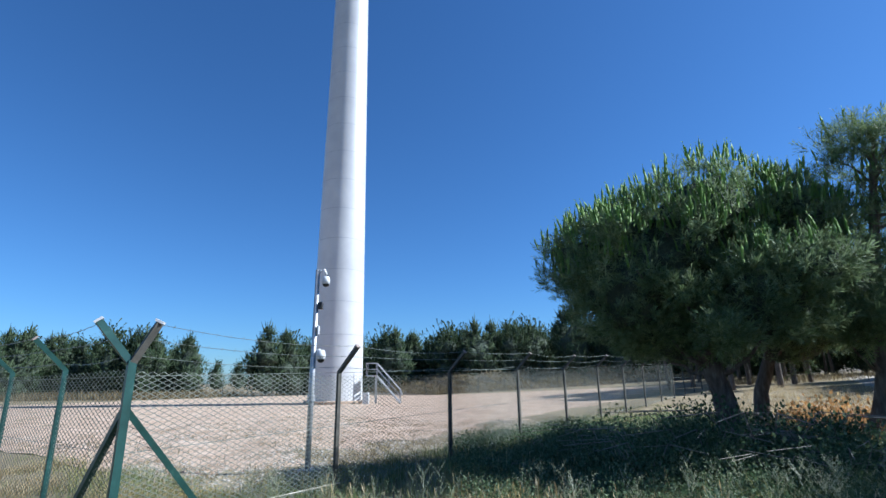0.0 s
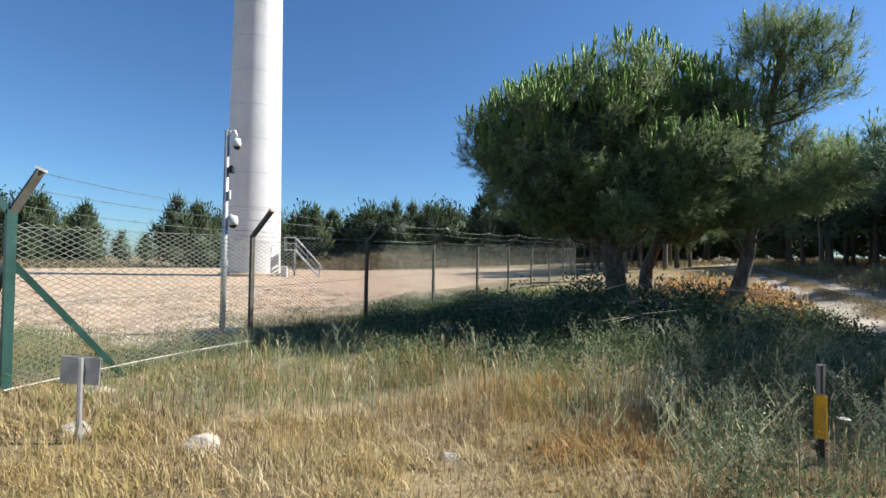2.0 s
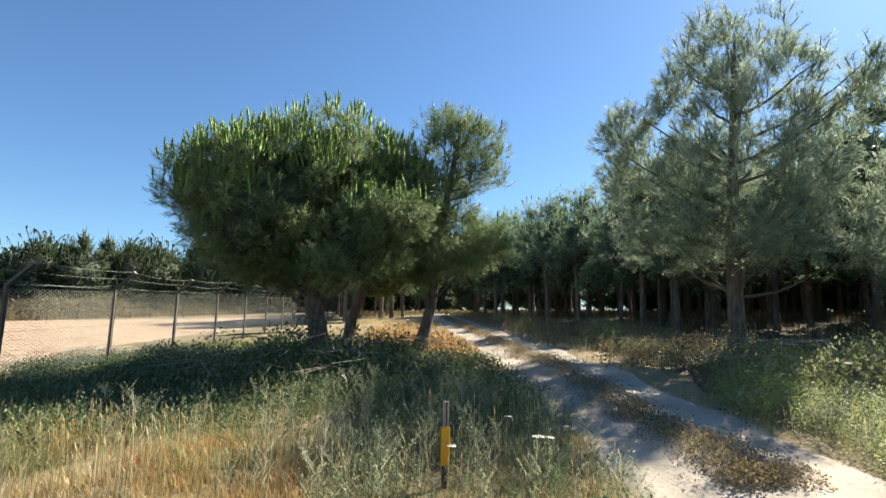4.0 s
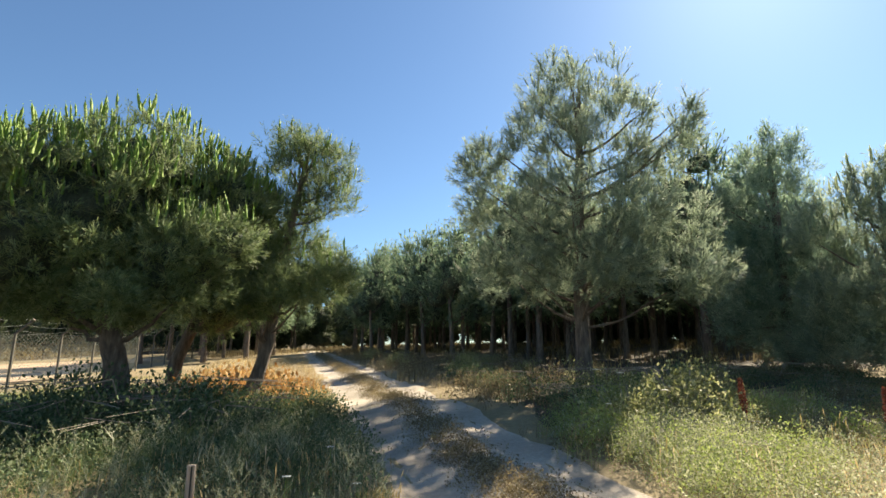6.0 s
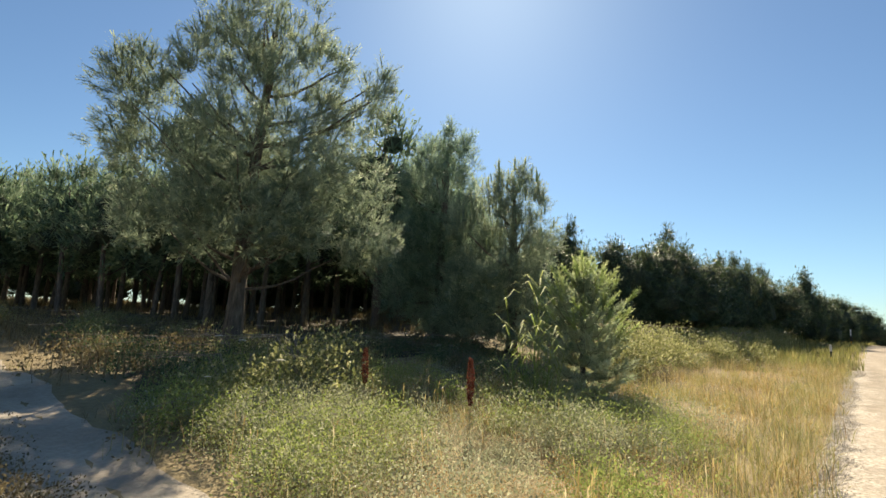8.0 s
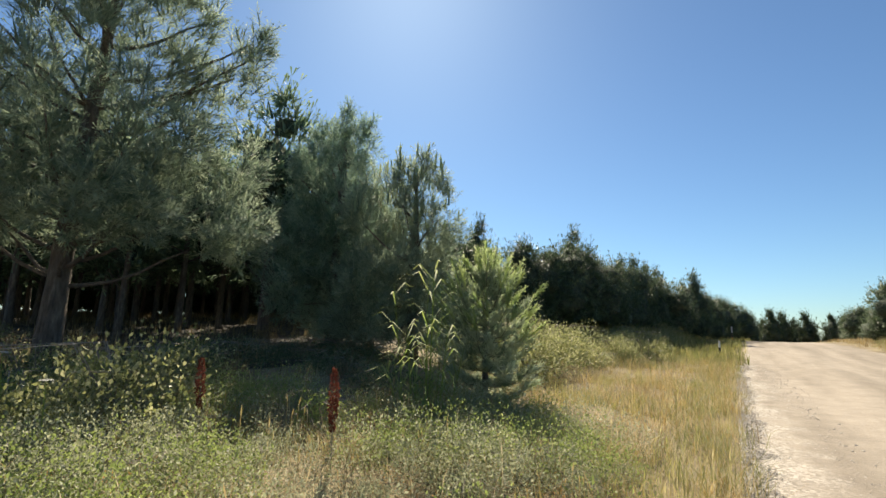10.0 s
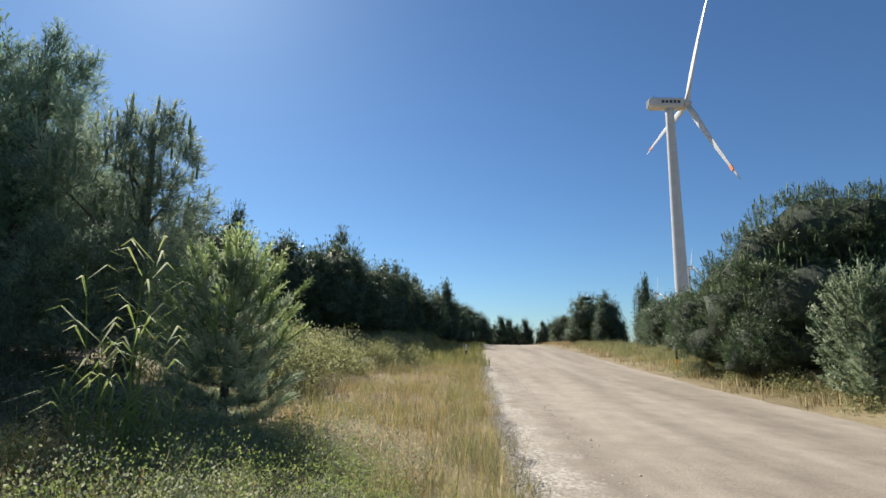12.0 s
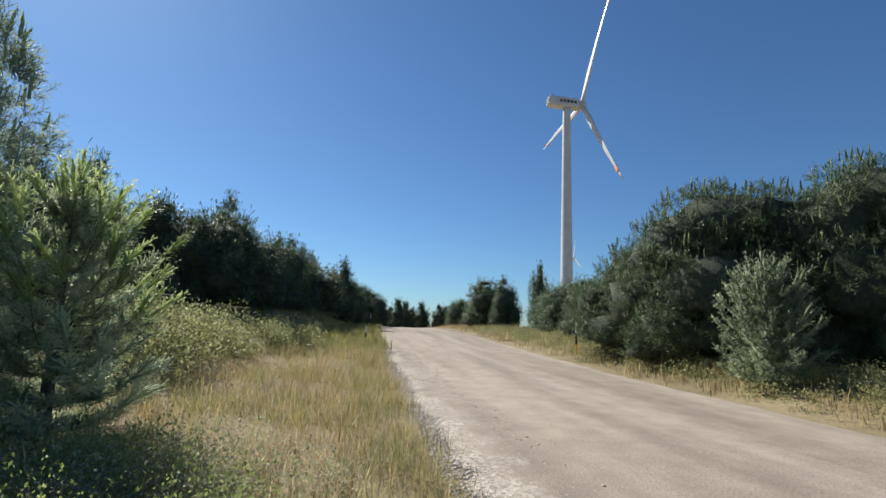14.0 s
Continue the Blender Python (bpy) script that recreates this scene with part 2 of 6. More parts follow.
WIRE = surface("fence_wire", [(0.3, (0.14, 0.165, 0.14)), (0.7, (0.25, 0.27, 0.235))], 8, 60, 0.5, 0.0, 0.4, fine_amt=0.1)
ROPE = surface("pale_cord", [(0.3, (0.4, 0.36, 0.288)), (0.7, (0.52, 0.48, 0.4))], 10, 80, 0.85, 0.1)
YELLOW = surface("yellow_paint", [(0.3, (0.75, 0.33, 0.01)), (0.7, (0.86, 0.42, 0.015))], 6, 60, 0.45, 0.03, fine_amt=0.12)
BLACK = surface("black_plastic", [(0.3, (0.015, 0.015, 0.015)), (0.7, (0.035, 0.035, 0.035))], 6, 50, 0.5, 0.03)
WEATHERED = surface("grey_board", [(0.3, (0.27, 0.21, 0.17)), (0.7, (0.42, 0.34, 0.28))], 8, 60, 0.8, 0.15, stretch=(6, 6, 1))
CAMERA_WHITE = surface("camera_housing", [(0.3, (0.612, 0.612, 0.603)), (0.7, (0.702, 0.702, 0.693))], 5, 50, 0.4, 0.0, fine_amt=0.05)
ORANGE = surface("orange_mark", [(0.3, (0.6, 0.16, 0.03)), (0.7, (0.7, 0.22, 0.05))], 1, 10, 0.5, 0.0, fine_amt=0.1)


# ---- geometry helpers ----
def link_mesh(name, me, mat, parent=None, label=""):
    for m in (mat if isinstance(mat, (list, tuple)) else [mat]):
        me.materials.append(m)
    ob = new(name, me)
    if parent is not None:
        ob.parent = parent
    if label:
        ob["label"] = label
    return ob


def part(name, bm, mat, parent=None, label="", smooth=False):
    me = bpy.data.meshes.new(name)
    bm.to_mesh(me)
    bm.free()
    if smooth:
        me.polygons.foreach_set("use_smooth", [True] * len(me.polygons))
    return link_mesh(name, me, mat, parent, label)


def tri_mesh(name, v, t, idx=None):
    """Mesh from triangle arrays."""
    me = bpy.data.meshes.new(name)
    v, t = np.asarray(v, np.float32), np.asarray(t, np.int32)
    me.vertices.add(len(v))
    me.vertices.foreach_set("co", v.ravel())
    me.loops.add(len(t) * 3)
    me.loops.foreach_set("vertex_index", t.ravel())
    me.polygons.add(len(t))
    me.polygons.foreach_set("loop_start", np.arange(0, len(t) * 3, 3, dtype=np.int32))
    if idx is not None:
        me.polygons.foreach_set("material_index", np.asarray(idx, np.int32))
    me.update(calc_edges=True)
    return me


def thing(name, at=(0, 0, 0), rz=0.0):
    e = new(name)
    e.empty_display_size = 0.2
    e.matrix_basis = Matrix.Translation(at) @ Matrix.Rotation(rz, 4, "Z")
    return e


def scatter(tv, tt, pos, rot, scale):
    """Copies of a template (tv verts, tt tris) at poses, as one array pair."""
    n, k = len(pos), len(tv)
    v = np.einsum("nij,kj->nki", rot, tv) * np.asarray(scale).reshape(n, -1, 1 if np.ndim(scale) < 2 else 3)
    v = v + np.asarray(pos)[:, None, :]
    t = tt[None, :, :] + (np.arange(n) * k)[:, None, None]
    return v.reshape(-1, 3), t.reshape(-1, 3)


def frames_to(d, rng):
    """Rotation matrices that turn +z to the directions d, with a random spin."""
    d = d / np.linalg.norm(d, axis=1, keepdims=True)
    a = np.where(np.abs(d[:, 2:3]) > 0.95, np.array([[1.0, 0, 0]]), np.array([[0, 0, 1.0]]))
    x = np.cross(a, d)
    x /= np.linalg.norm(x, axis=1, keepdims=True)
    y = np.cross(d, x)
    th = rng.uniform(0, 2 * np.pi, len(d))[:, None]
    x2, y2 = x * np.cos(th) + y * np.sin(th), -x * np.sin(th) + y * np.cos(th)
    return np.stack([x2, y2, d], axis=2)


def join_tris(chunks):
    vs, ts, ix, off = [], [], [], 0
    for v, t, m in chunks:
        vs.append(v)
        ts.append(t + off)
        ix.append(np.full(len(t), m))
        off += len(v)
    return np.concatenate(vs), np.concatenate(ts), np.concatenate(ix)


def tube(bm, pts, radii, seg=8, cap=True):
    """A tapered tube through points."""
    pts = [Vector(p) for p in pts]
    rings = []
    ref = None
    for i, p in enumerate(pts):
        d = (pts[min(i + 1, len(pts) - 1)] - pts[max(i - 1, 0)]).normalized()
        if ref is None or abs(ref.dot(d)) > 0.95:
            ref = Vector((1, 0, 0)) if abs(d.x) < 0.8 else Vector((0, 1, 0))
        x = (ref - d * ref.dot(d)).normalized()
        ref = x
        y = d.cross(x)
        r = radii[i] if hasattr(radii, "__len__") else radii
        rings.append([bm.verts.new(p + (x * math.cos(a) + y * math.sin(a)) * r) for a in (2 * math.pi * k / seg for k in range(seg))])
    for a, b in zip(rings, rings[1:]):
        for k in range(seg):
            bm.faces.new((a[k], a[(k + 1) % seg], b[(k + 1) % seg], b[k]))
    if cap:
        bm.faces.new(rings[0][::-1])
        bm.faces.new(rings[-1])
    return rings


def box(bm, size, m=None, bevel=0.0):
    m = m or Matrix()
    r = bmesh.ops.create_cube(bm, size=1.0, matrix=m @ Matrix.Diagonal((*size, 1)))
    if bevel:
        es = list({e for v in r["verts"] for e in v.link_edges})
        bmesh.ops.bevel(bm, geom=es, offset=bevel, segments=1, affect="EDGES", profile=0.5)
    return r["verts"]


# ---- terrain ----
ROAD_O, ROAD_D, ROAD_N = (9.86, -5.52), (0.816, -0.578), (0.578, 0.816)


def road_sd(x, y):
    """Metres along the road and to its north side, from the road's north edge."""
    s = ROAD_D[0] * (x - ROAD_O[0]) + ROAD_D[1] * (y - ROAD_O[1])
    d = ROAD_N[0] * (x - ROAD_O[0]) + ROAD_N[1] * (y - ROAD_O[1])
    # towards the compound the road swings south, further on it bends a little
    d = d + 0.0005 * np.maximum(0, s - 10) ** 2 + 0.03 * np.maximum(0, -s - 8) ** 2
    return s, d


def sstep(a, b, v):
    u = np.clip((v - a) / (b - a), 0, 1)
    return u * u * (3 - 2 * u)


def ground_z(x, y):
    x, y = np.asarray(x, float), np.asarray(y, float)
    s, d = road_sd(x, y)
    rise = 0.042 * np.maximum(0, x) + 0.0006 * np.maximum(0, x) ** 2
    rise = 3.4 * (1 - np.exp(-rise / 3.4))
    z = rise * sstep(1.5, 10, d) * sstep(140, 70, x + 0 * y)
    z = z + 0.32 * sstep(-7.6, -9.6, d)
    # the road climbs to a low crest and falls away behind it
    z = z + (1.2 * sstep(2, 52, s) - 1.0 * sstep(58, 95, s)) * sstep(-45, -25, d) * sstep(45, 20, d)
    z = z + (0.05 * np.sin(0.9 * x + 1.3) * np.sin(0.8 * y) + 0.03 * np.sin(2.1 * x + 0.7 * y)) * sstep(0.4, 3.0, d) * sstep(60, 20, np.hypot(x, y))
    return z


def gz(x, y):
    return float(ground_z(x, y))


# trail centre line
TR_O, TR_D, TR_N = (6.4, 1.9), (0.589, 0.809), (0.809, -0.589)


def trail_uv(x, y):
    """Metres along the track from its mouth, and to its east side."""
    return ((x - TR_O[0]) * TR_D[0] + (y - TR_O[1]) * TR_D[1], (x - TR_O[0]) * TR_N[0] + (y - TR_O[1]) * TR_N[1])


FC = (-3.57, 6.12)
FD = (0.589, 0.808)
FL = (-0.808, 0.589)


# ---- large structure: ground, road, track, yard ----
def axis(c, near, far, n):
    u = np.linspace(-1, 1, n)
    return c + near * u + far * np.sign(u) * np.abs(u) ** 7


gx, gy = axis(6, 46, 2400, 221), axis(6, 46, 2400, 221)
GX, GY = np.meshgrid(gx, gy, indexing="ij")
GZ = ground_z(GX, GY)
v = np.stack([GX, GY, GZ], -1).reshape(-1, 3)
ii, jj = np.meshgrid(np.arange(220), np.arange(220), indexing="ij")
a = (ii * 221 + jj).ravel()
t = np.concatenate([np.stack([a, a + 221, a + 222], 1), np.stack([a, a + 222, a + 1], 1)])
me = tri_mesh("ground", v, t)
me.polygons.foreach_set("use_smooth", [True] * len(me.polygons))
tagged(link_mesh("ground", me, SOIL), "dry field soil with sparse straw and low weeds", "ground", kind="structure")


def strip(name, mat, at, us, half, z_of, n_across=14, jitter=0.25, seed=1):
    """A draped strip: at(u, w) gives x, y; half(u) the two edges."""
    rows = []
    for i, u in enumerate(us):
        lo, hi = half(u)
        lo += jitter * (noise.noise(Vector((u * 0.35, seed, 0))) + 0.5 * noise.noise(Vector((u * 1.7, seed, 3))))
        hi += jitter * (noise.noise(Vector((u * 0.35, seed, 9))) + 0.5 * noise.noise(Vector((u * 1.7, seed, 5))))
        w = np.linspace(lo, hi, n_across)
        x, y = at(u, w)
        rows.append(np.stack([x, y, z_of(x, y, w, (w - lo) / (hi - lo))], 1))
    v = np.concatenate(rows)
    n = n_across
    i, j = np.meshgrid(np.arange(len(us) - 1), np.arange(n - 1), indexing="ij")
    a = (i * n + j).ravel()
    t = np.concatenate([np.stack([a, a + 1, a + n + 1], 1), np.stack([a, a + n + 1, a + n], 1)])
    me = tri_mesh(name, v, t)
    me.polygons.foreach_set("use_smooth", [True] * len(me.polygons))
    return link_mesh(name, me, mat)


def edge_drop(f, h):
    return h * np.minimum(1, np.minimum(f, 1 - f) * 14) - 0.03


def road_at(u, w):
    w2 = w - 0.0005 * max(0, u - 10) ** 2 - 0.03 * max(0, -u - 8) ** 2
    return ROAD_O[0] + ROAD_D[0] * u + ROAD_N[0] * w2, ROAD_O[1] + ROAD_D[1] * u + ROAD_N[1] * w2


road_us = np.concatenate([np.arange(-26, 40, 0.5), np.arange(40, 140, 2.0)])
road = strip("road", ROAD, road_at, road_us, lambda u: (-7.75, 0.2),
             lambda x, y, w, f: ground_z(x, y) + edge_drop(f, 0.06) + 0.018 * np.sin(w * 1.9 + 0.6) + 0.012 * np.sin(x * 0.7 + y * 1.1), 34, 0.3, 2)
tagged(road, "pale compacted gravel road with faint wheel tracks", "road", kind="structure")


def trail_at(u, w):
    return TR_O[0] + TR_D[0] * u + TR_N[0] * w, TR_O[1] + TR_D[1] * u + TR_N[1] * w


def trail_half(u):
    fan = 2.2 * math.exp(-max(0, u + 4.6) / 1.6)
    return -1.3 - 0.6 * fan, 1.35 + fan


trail = strip("trail", TRAIL, trail_at, np.arange(-3.8, 62, 0.4), trail_half,
              lambda x, y, w, f: ground_z(x, y) + edge_drop(f, 0.06) * sstep(-3.8, -1.5, trail_uv(x, y)[0]) + 0.03 * np.exp(-(w / 0.4) ** 2) - 0.03 * np.exp(-((np.abs(w) - 0.9) / 0.25) ** 2), 24, 0.3, 4)
tagged(trail, "pale dirt track with two wheel ruts and a weedy middle", "track", kind="structure")


litter = strip("wood_floor", LITTER, trail_at, np.arange(3.5, 62, 0.8), lambda u: (2.0, min(46, 2.4 + 4.0 * max(0, u - 3.5))), lambda x, y, w, f: ground_z(x, y) + edge_drop(f, 0.05), 60, 0.8, 8)
tagged(litter, "brown pine litter on the wood's floor, darkened for its shade", "ground", kind="structure")


def bank_at(u, w):
    return u + 0 * w, 74 - 0.06 * u + w


def bank_z(x, y):
    f = np.clip((y - 74 + 0.06 * x + 5.5) / 12.5, 0, 1)
    return ground_z(x, y) - 0.05 + 2.4 * sstep(-14, 2, x) * sstep(0.0, 0.7, f) * (0.9 + 0.1 * np.sin(0.31 * x) + 0.05 * np.sin(1.1 * x + y))


bank = strip("earth_bank", EARTH, bank_at, np.arange(-14, 60, 0.8), lambda u: (-5.5, 7.0), lambda x, y, w, f: bank_z(x, y), 20, 0.5, 12)
tagged(bank, "brown scrubby earth bank behind the fenced yard", "bank", kind="structure")


def yard_at(u, w):
    return FC[0] + FD[0] * u + FL[0] * w, FC[1] + FD[1] * u + FL[1] * w


yard = strip("yard", YARD, yard_at, np.arange(2.2, 52, 0.6), lambda u: (1.2, 58), lambda x, y, w, f: ground_z(x, y) + edge_drop(f, 0.05) + 0.015 * np.sin(x * 1.3) * np.sin(y * 1.7), 60, 0.7, 6)
tagged(yard, "pale stony gravel yard round the turbine tower", "yard", kind="structure")


# ---- pines ----
def tuft(n, length, needle, width, rng, r=0.02, rings=3, t0=1.25, t1=0.6):
    """A bottle brush of needles along +z, one island: a thin spindle and n needles fanning from it."""
    V, T = [], []
    for i in range(rings):
        z = length * i / rings
        for k in range(3):
            a = 2.094 * k + i * 0.7
            V.append((r * math.cos(a), r * math.sin(a), z))
    tip = len(V)
    V.append((0, 0, length))
    for i in range(rings - 1):
        for k in range(3):
            p, q = i * 3 + k, i * 3 + (k + 1) % 3
            T += [(p, q, q + 3), (p, q + 3, p + 3)]
    T += [((rings - 1) * 3 + k, (rings - 1) * 3 + (k + 1) % 3, tip) for k in range(3)]
    for i in range(n):
        j = int(rng.integers(0, tip + 1))
        root = np.array(V[j])
        f = root[2] / length
        th, tilt = rng.uniform(0, 6.283), t0 + (t1 - t0) * f + rng.uniform(-0.3, 0.3)
        d = np.array([math.sin(tilt) * math.cos(th), math.sin(tilt) * math.sin(th), math.cos(tilt)])
        side = np.array([-math.sin(th), math.cos(th), 0.0]) * width * 0.5
        e = root + d * needle * rng.uniform(0.65, 1.15)
        o = len(V)
        V += [tuple(e - side), tuple(e + side)]
        T.append((j, o, o + 1))
    return np.array(V), np.array(T)


def lobe_clumps(lobes, size, seed, under=-0.55, fill=0.25, open_=0.0):
    """Clumps of foliage over the outside of lobes (x, y, z, r, rz), with a few further in."""
    rng = random.Random(seed)
    out = []
    for i, (cx, cy, cz, r, rz) in enumerate(lobes):
        s0 = min(size, 0.75 * r)
        n = max(3, int(7.0 * (r * r * rz) ** (2 / 3) / (s0 * s0)))
        for k in range(n):
            z = 1 - 2 * (k + 0.5) / n
            a = k * 2.399963 + rng.uniform(-0.35, 0.35) + i
            z = max(-1, min(1, z + rng.uniform(-0.12, 0.12)))
            if z < under and rng.random() < 0.8 or rng.random() < open_:
                continue
            s = s0 * rng.uniform(0.7, 1.25)
            q = math.sqrt(1 - z * z)
            f = 1.0 if rng.random() > fill else rng.uniform(0.45, 0.8)
            f *= rng.uniform(0.9, 1.08)
            rr, hh = max(0.05, r - 0.62 * s) * f, max(0.05, rz - 0.55 * s) * f
            p = (cx + q * math.cos(a) * rr, cy + q * math.sin(a) * rr, cz + z * hh)
            if f > 0.85 and any(j != i and ((p[0] - x) ** 2 + (p[1] - y) ** 2) / (rj * rj) + ((p[2] - zz) / rzj) ** 2 < 0.5 for j, (x, y, zz, rj, rzj) in enumerate(lobes)):
                continue
            out.append((p, (s, s, s * 0.8)))
    return out


def crown_mesh(name, lobes, clumps, seed, dens=110, n=24, length=0.3, needle=0.15, width=0.012, up=0.6, candles=0.0, candle_len=0.34, candle_zone=0.5, heart=0.0, rings=3, tip_long=1.0, fat=0.007):
    """Crown of needle brushes on clumps. Each clump carries brushes on its outer and upper side; on top stand this
    year's candles; packed inner foliage is a lumpy mass with the crown's inner shade in its colour.
    """
    rng = np.random.default_rng(seed)
    mid = np.mean([c for c, r in clumps], axis=0)
    zlo, zhi = min(c[2] for c, r in clumps), max(c[2] + r[2] for c, r in clumps)
    P, D, S, K = [], [], [], []
    for c, r in clumps:
        c, s = np.array(c), r[0]
        out = (c - mid) * np.array([1, 1, 0.6])
        out = out / (np.linalg.norm(out) + 0.4)
        m = max(5, int(dens * s * s))
        d = rng.normal(size=(m, 3))
        d /= np.linalg.norm(d, axis=1, keepdims=True)
        d = d[(d @ (out * 0.8 + np.array([0, 0, 0.45]))) > -0.3]
        if not len(d):
            continue
        P.append(c + d * np.array(r) * rng.uniform(0.3, 0.85, (len(d), 1)))
        ax = d * 0.75 + np.array([0, 0, up]) + out * 0.25 + rng.normal(size=d.shape) * 0.16
        top = (d[:, 2] > 0.35) & (rng.uniform(size=len(d)) < candles) & (P[-1][:, 2] > zlo + (zhi - zlo) * (candle_zone + 0.2 * (rng.uniform(size=len(d)) - 0.5)))
        ax[top] = np.array([0, 0, 1.0]) + rng.normal(size=(int(top.sum()), 3)) * 0.13 + d[top] * 0.22
        P[-1][top] = c + d[top] * np.array(r) * 0.92
        D.append(ax)
        S.append(rng.uniform(0.75, 1.25, len(d)) * np.where(d[:, 2] > 0.5, tip_long, 1.0))
        K.append(top)
    P, D, S, K = np.concatenate(P), np.concatenate(D), np.concatenate(S), np.concatenate(K)
    R = frames_to(D, rng)
    chunks = []
    for k in range(3):
        sel = (np.arange(len(P)) % 3 == k) & ~K
        if sel.any():
            chunks.append((*scatter(*tuft(n, length, needle, width, rng, fat, rings), P[sel], R[sel], S[sel]), 0))
        sel = (np.arange(len(P)) % 3 == k) & K
        if sel.any():
            chunks.append((*scatter(*tuft(max(8, n // 2), candle_len, needle * 0.3, width, rng, max(fat * 1.2, 0.024), rings, 0.8, 0.3), P[sel], R[sel], S[sel]), 1))
    # solid lumps added inside each lobe, dark as the crown's inner shade
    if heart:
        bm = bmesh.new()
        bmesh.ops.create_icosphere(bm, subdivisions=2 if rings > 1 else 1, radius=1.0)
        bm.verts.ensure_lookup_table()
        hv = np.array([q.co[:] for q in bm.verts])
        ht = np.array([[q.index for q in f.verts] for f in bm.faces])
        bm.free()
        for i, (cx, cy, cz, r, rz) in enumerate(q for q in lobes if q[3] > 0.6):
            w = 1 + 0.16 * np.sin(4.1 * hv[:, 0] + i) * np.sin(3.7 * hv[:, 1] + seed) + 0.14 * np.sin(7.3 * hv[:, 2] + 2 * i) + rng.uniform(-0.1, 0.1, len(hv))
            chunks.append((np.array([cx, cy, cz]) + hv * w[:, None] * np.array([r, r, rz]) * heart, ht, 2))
    v, t, ix = join_tris(chunks)
    return tri_mesh(name, v, t, ix)


def limb_part(name, parent, a, b, r0, r1, rng, sag=0.15, seg=6, mat=None):
    a, b = Vector(a), Vector(b)
    n = 5
    pts, rad = [], []
    for i in range(n + 1):
        f = i / n
        p = a.lerp(b, f)
        p.z += -sag * math.sin(math.pi * f) * (b - a).length * 0.5 + (0 if i in (0, n) else rng.uniform(-0.05, 0.05))
        p.x += 0 if i in (0, n) else rng.uniform(-0.06, 0.06)
        pts.append(p)
        rad.append(r0 + (r1 - r0) * f)
    bm = bmesh.new()
    tube(bm, pts, rad, seg)
    return part(name, bm, mat or BARK, parent, smooth=True)


def trunk_mesh(pts, radii, seg=14, seed=0, n=18):
    """Trunk with a flared foot and uneven bark."""
    bm = bmesh.new()
    P, R = [], []
    for i in range(n + 1):
        f = i / n * (len(pts) - 1)
        k = min(int(f), len(pts) - 2)
        P.append(Vector(pts[k]).lerp(Vector(pts[k + 1]), f - k))
        R.append(radii[k] + (radii[k + 1] - radii[k]) * (f - k))
    R[0] *= 1.25
    tube(bm, P, R, seg)
    for q in bm.verts:
        w = noise.noise(q.co * 6 + Vector((seed, 0, 0))) * 0.14
        near = min(range(len(P)), key=lambda i: (P[i] - q.co).length_squared)
        q.co += (q.co - P[near]) * w
    return bm


def pine(name, base, trunk_pts, trunk_r, lobes, seed, label, size=0.5, mats=None, group="", limbs=14, limb_r=0.05, under=-0.55, fill=0.25, open_=0.0, **kw):
    """A pine with its own trunk, limbs and crown. Points and lobes are relative to the foot."""
    rng = random.Random(seed)
    t = thing(name, (base[0], base[1], gz(base[0], base[1]) - 0.05))
    part("trunk", trunk_mesh(trunk_pts, trunk_r, 14 if seed < 30 else 8, seed, 18 if seed < 30 else 8), BARK, t, smooth=True)
    clumps = lobe_clumps(lobes, size, seed, under, fill, open_)
    top = [Vector(p) for p in trunk_pts]
    order = clumps[:: max(1, len(clumps) // max(1, limbs))][:limbs]
    for c, r in order:
        c = Vector(c)
        want = max(trunk_pts[0][2] + 1.6, c.z - 0.45 * (c.xy - top[-1].xy).length - 0.3)
        best = min((top[k].lerp(top[k + 1], f / 8) for k in range(len(top) - 1) for f in range(9)), key=lambda p: abs(p.z - want))
        limb_part("limb", t, best, c - (c - best) * 0.1, limb_r, limb_r * 0.3, rng)
    link_mesh("crown", crown_mesh("crown", lobes, clumps, seed, **kw), (mats or [NEEDLE, NEEDLE_NEW]) + [CROWN_SHADE], t)
    return tagged(t, label, "tree", group)


# stone pine by the fence
pine("stone_pine", (5.75, 10.0), [(0, 0, 0), (-0.15, -0.1, 1.1), (-0.45, -0.2, 2.1), (-0.7, -0.1, 3.4)], [0.27, 0.2, 0.17, 0.08],
     [(-0.9, 0.3, 3.8, 2.15, 1.45), (0.0, 0.0, 4.8, 1.6, 1.25), (-2.3, 0.9, 4.0, 1.1, 0.95), (1.5, -0.6, 4.6, 1.0, 1.0), (-0.7, 0.3, 2.4, 1.45, 0.7), (0.1, -1.4, 2.9, 1.05, 0.9),
      (0.5, -2.1, 3.3, 0.7, 0.55), (-1.9, -0.2, 3.1, 1.25, 1.05), (-1.0, -1.95, 2.25, 0.45, 0.35), (-1.5, 0.35, 4.6, 1.1, 0.85), (0.2, 1.2, 3.6, 1.6, 1.3)],
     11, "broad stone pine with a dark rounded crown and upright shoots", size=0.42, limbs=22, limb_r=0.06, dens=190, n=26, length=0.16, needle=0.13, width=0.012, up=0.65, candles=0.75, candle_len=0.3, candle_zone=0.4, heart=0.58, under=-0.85)
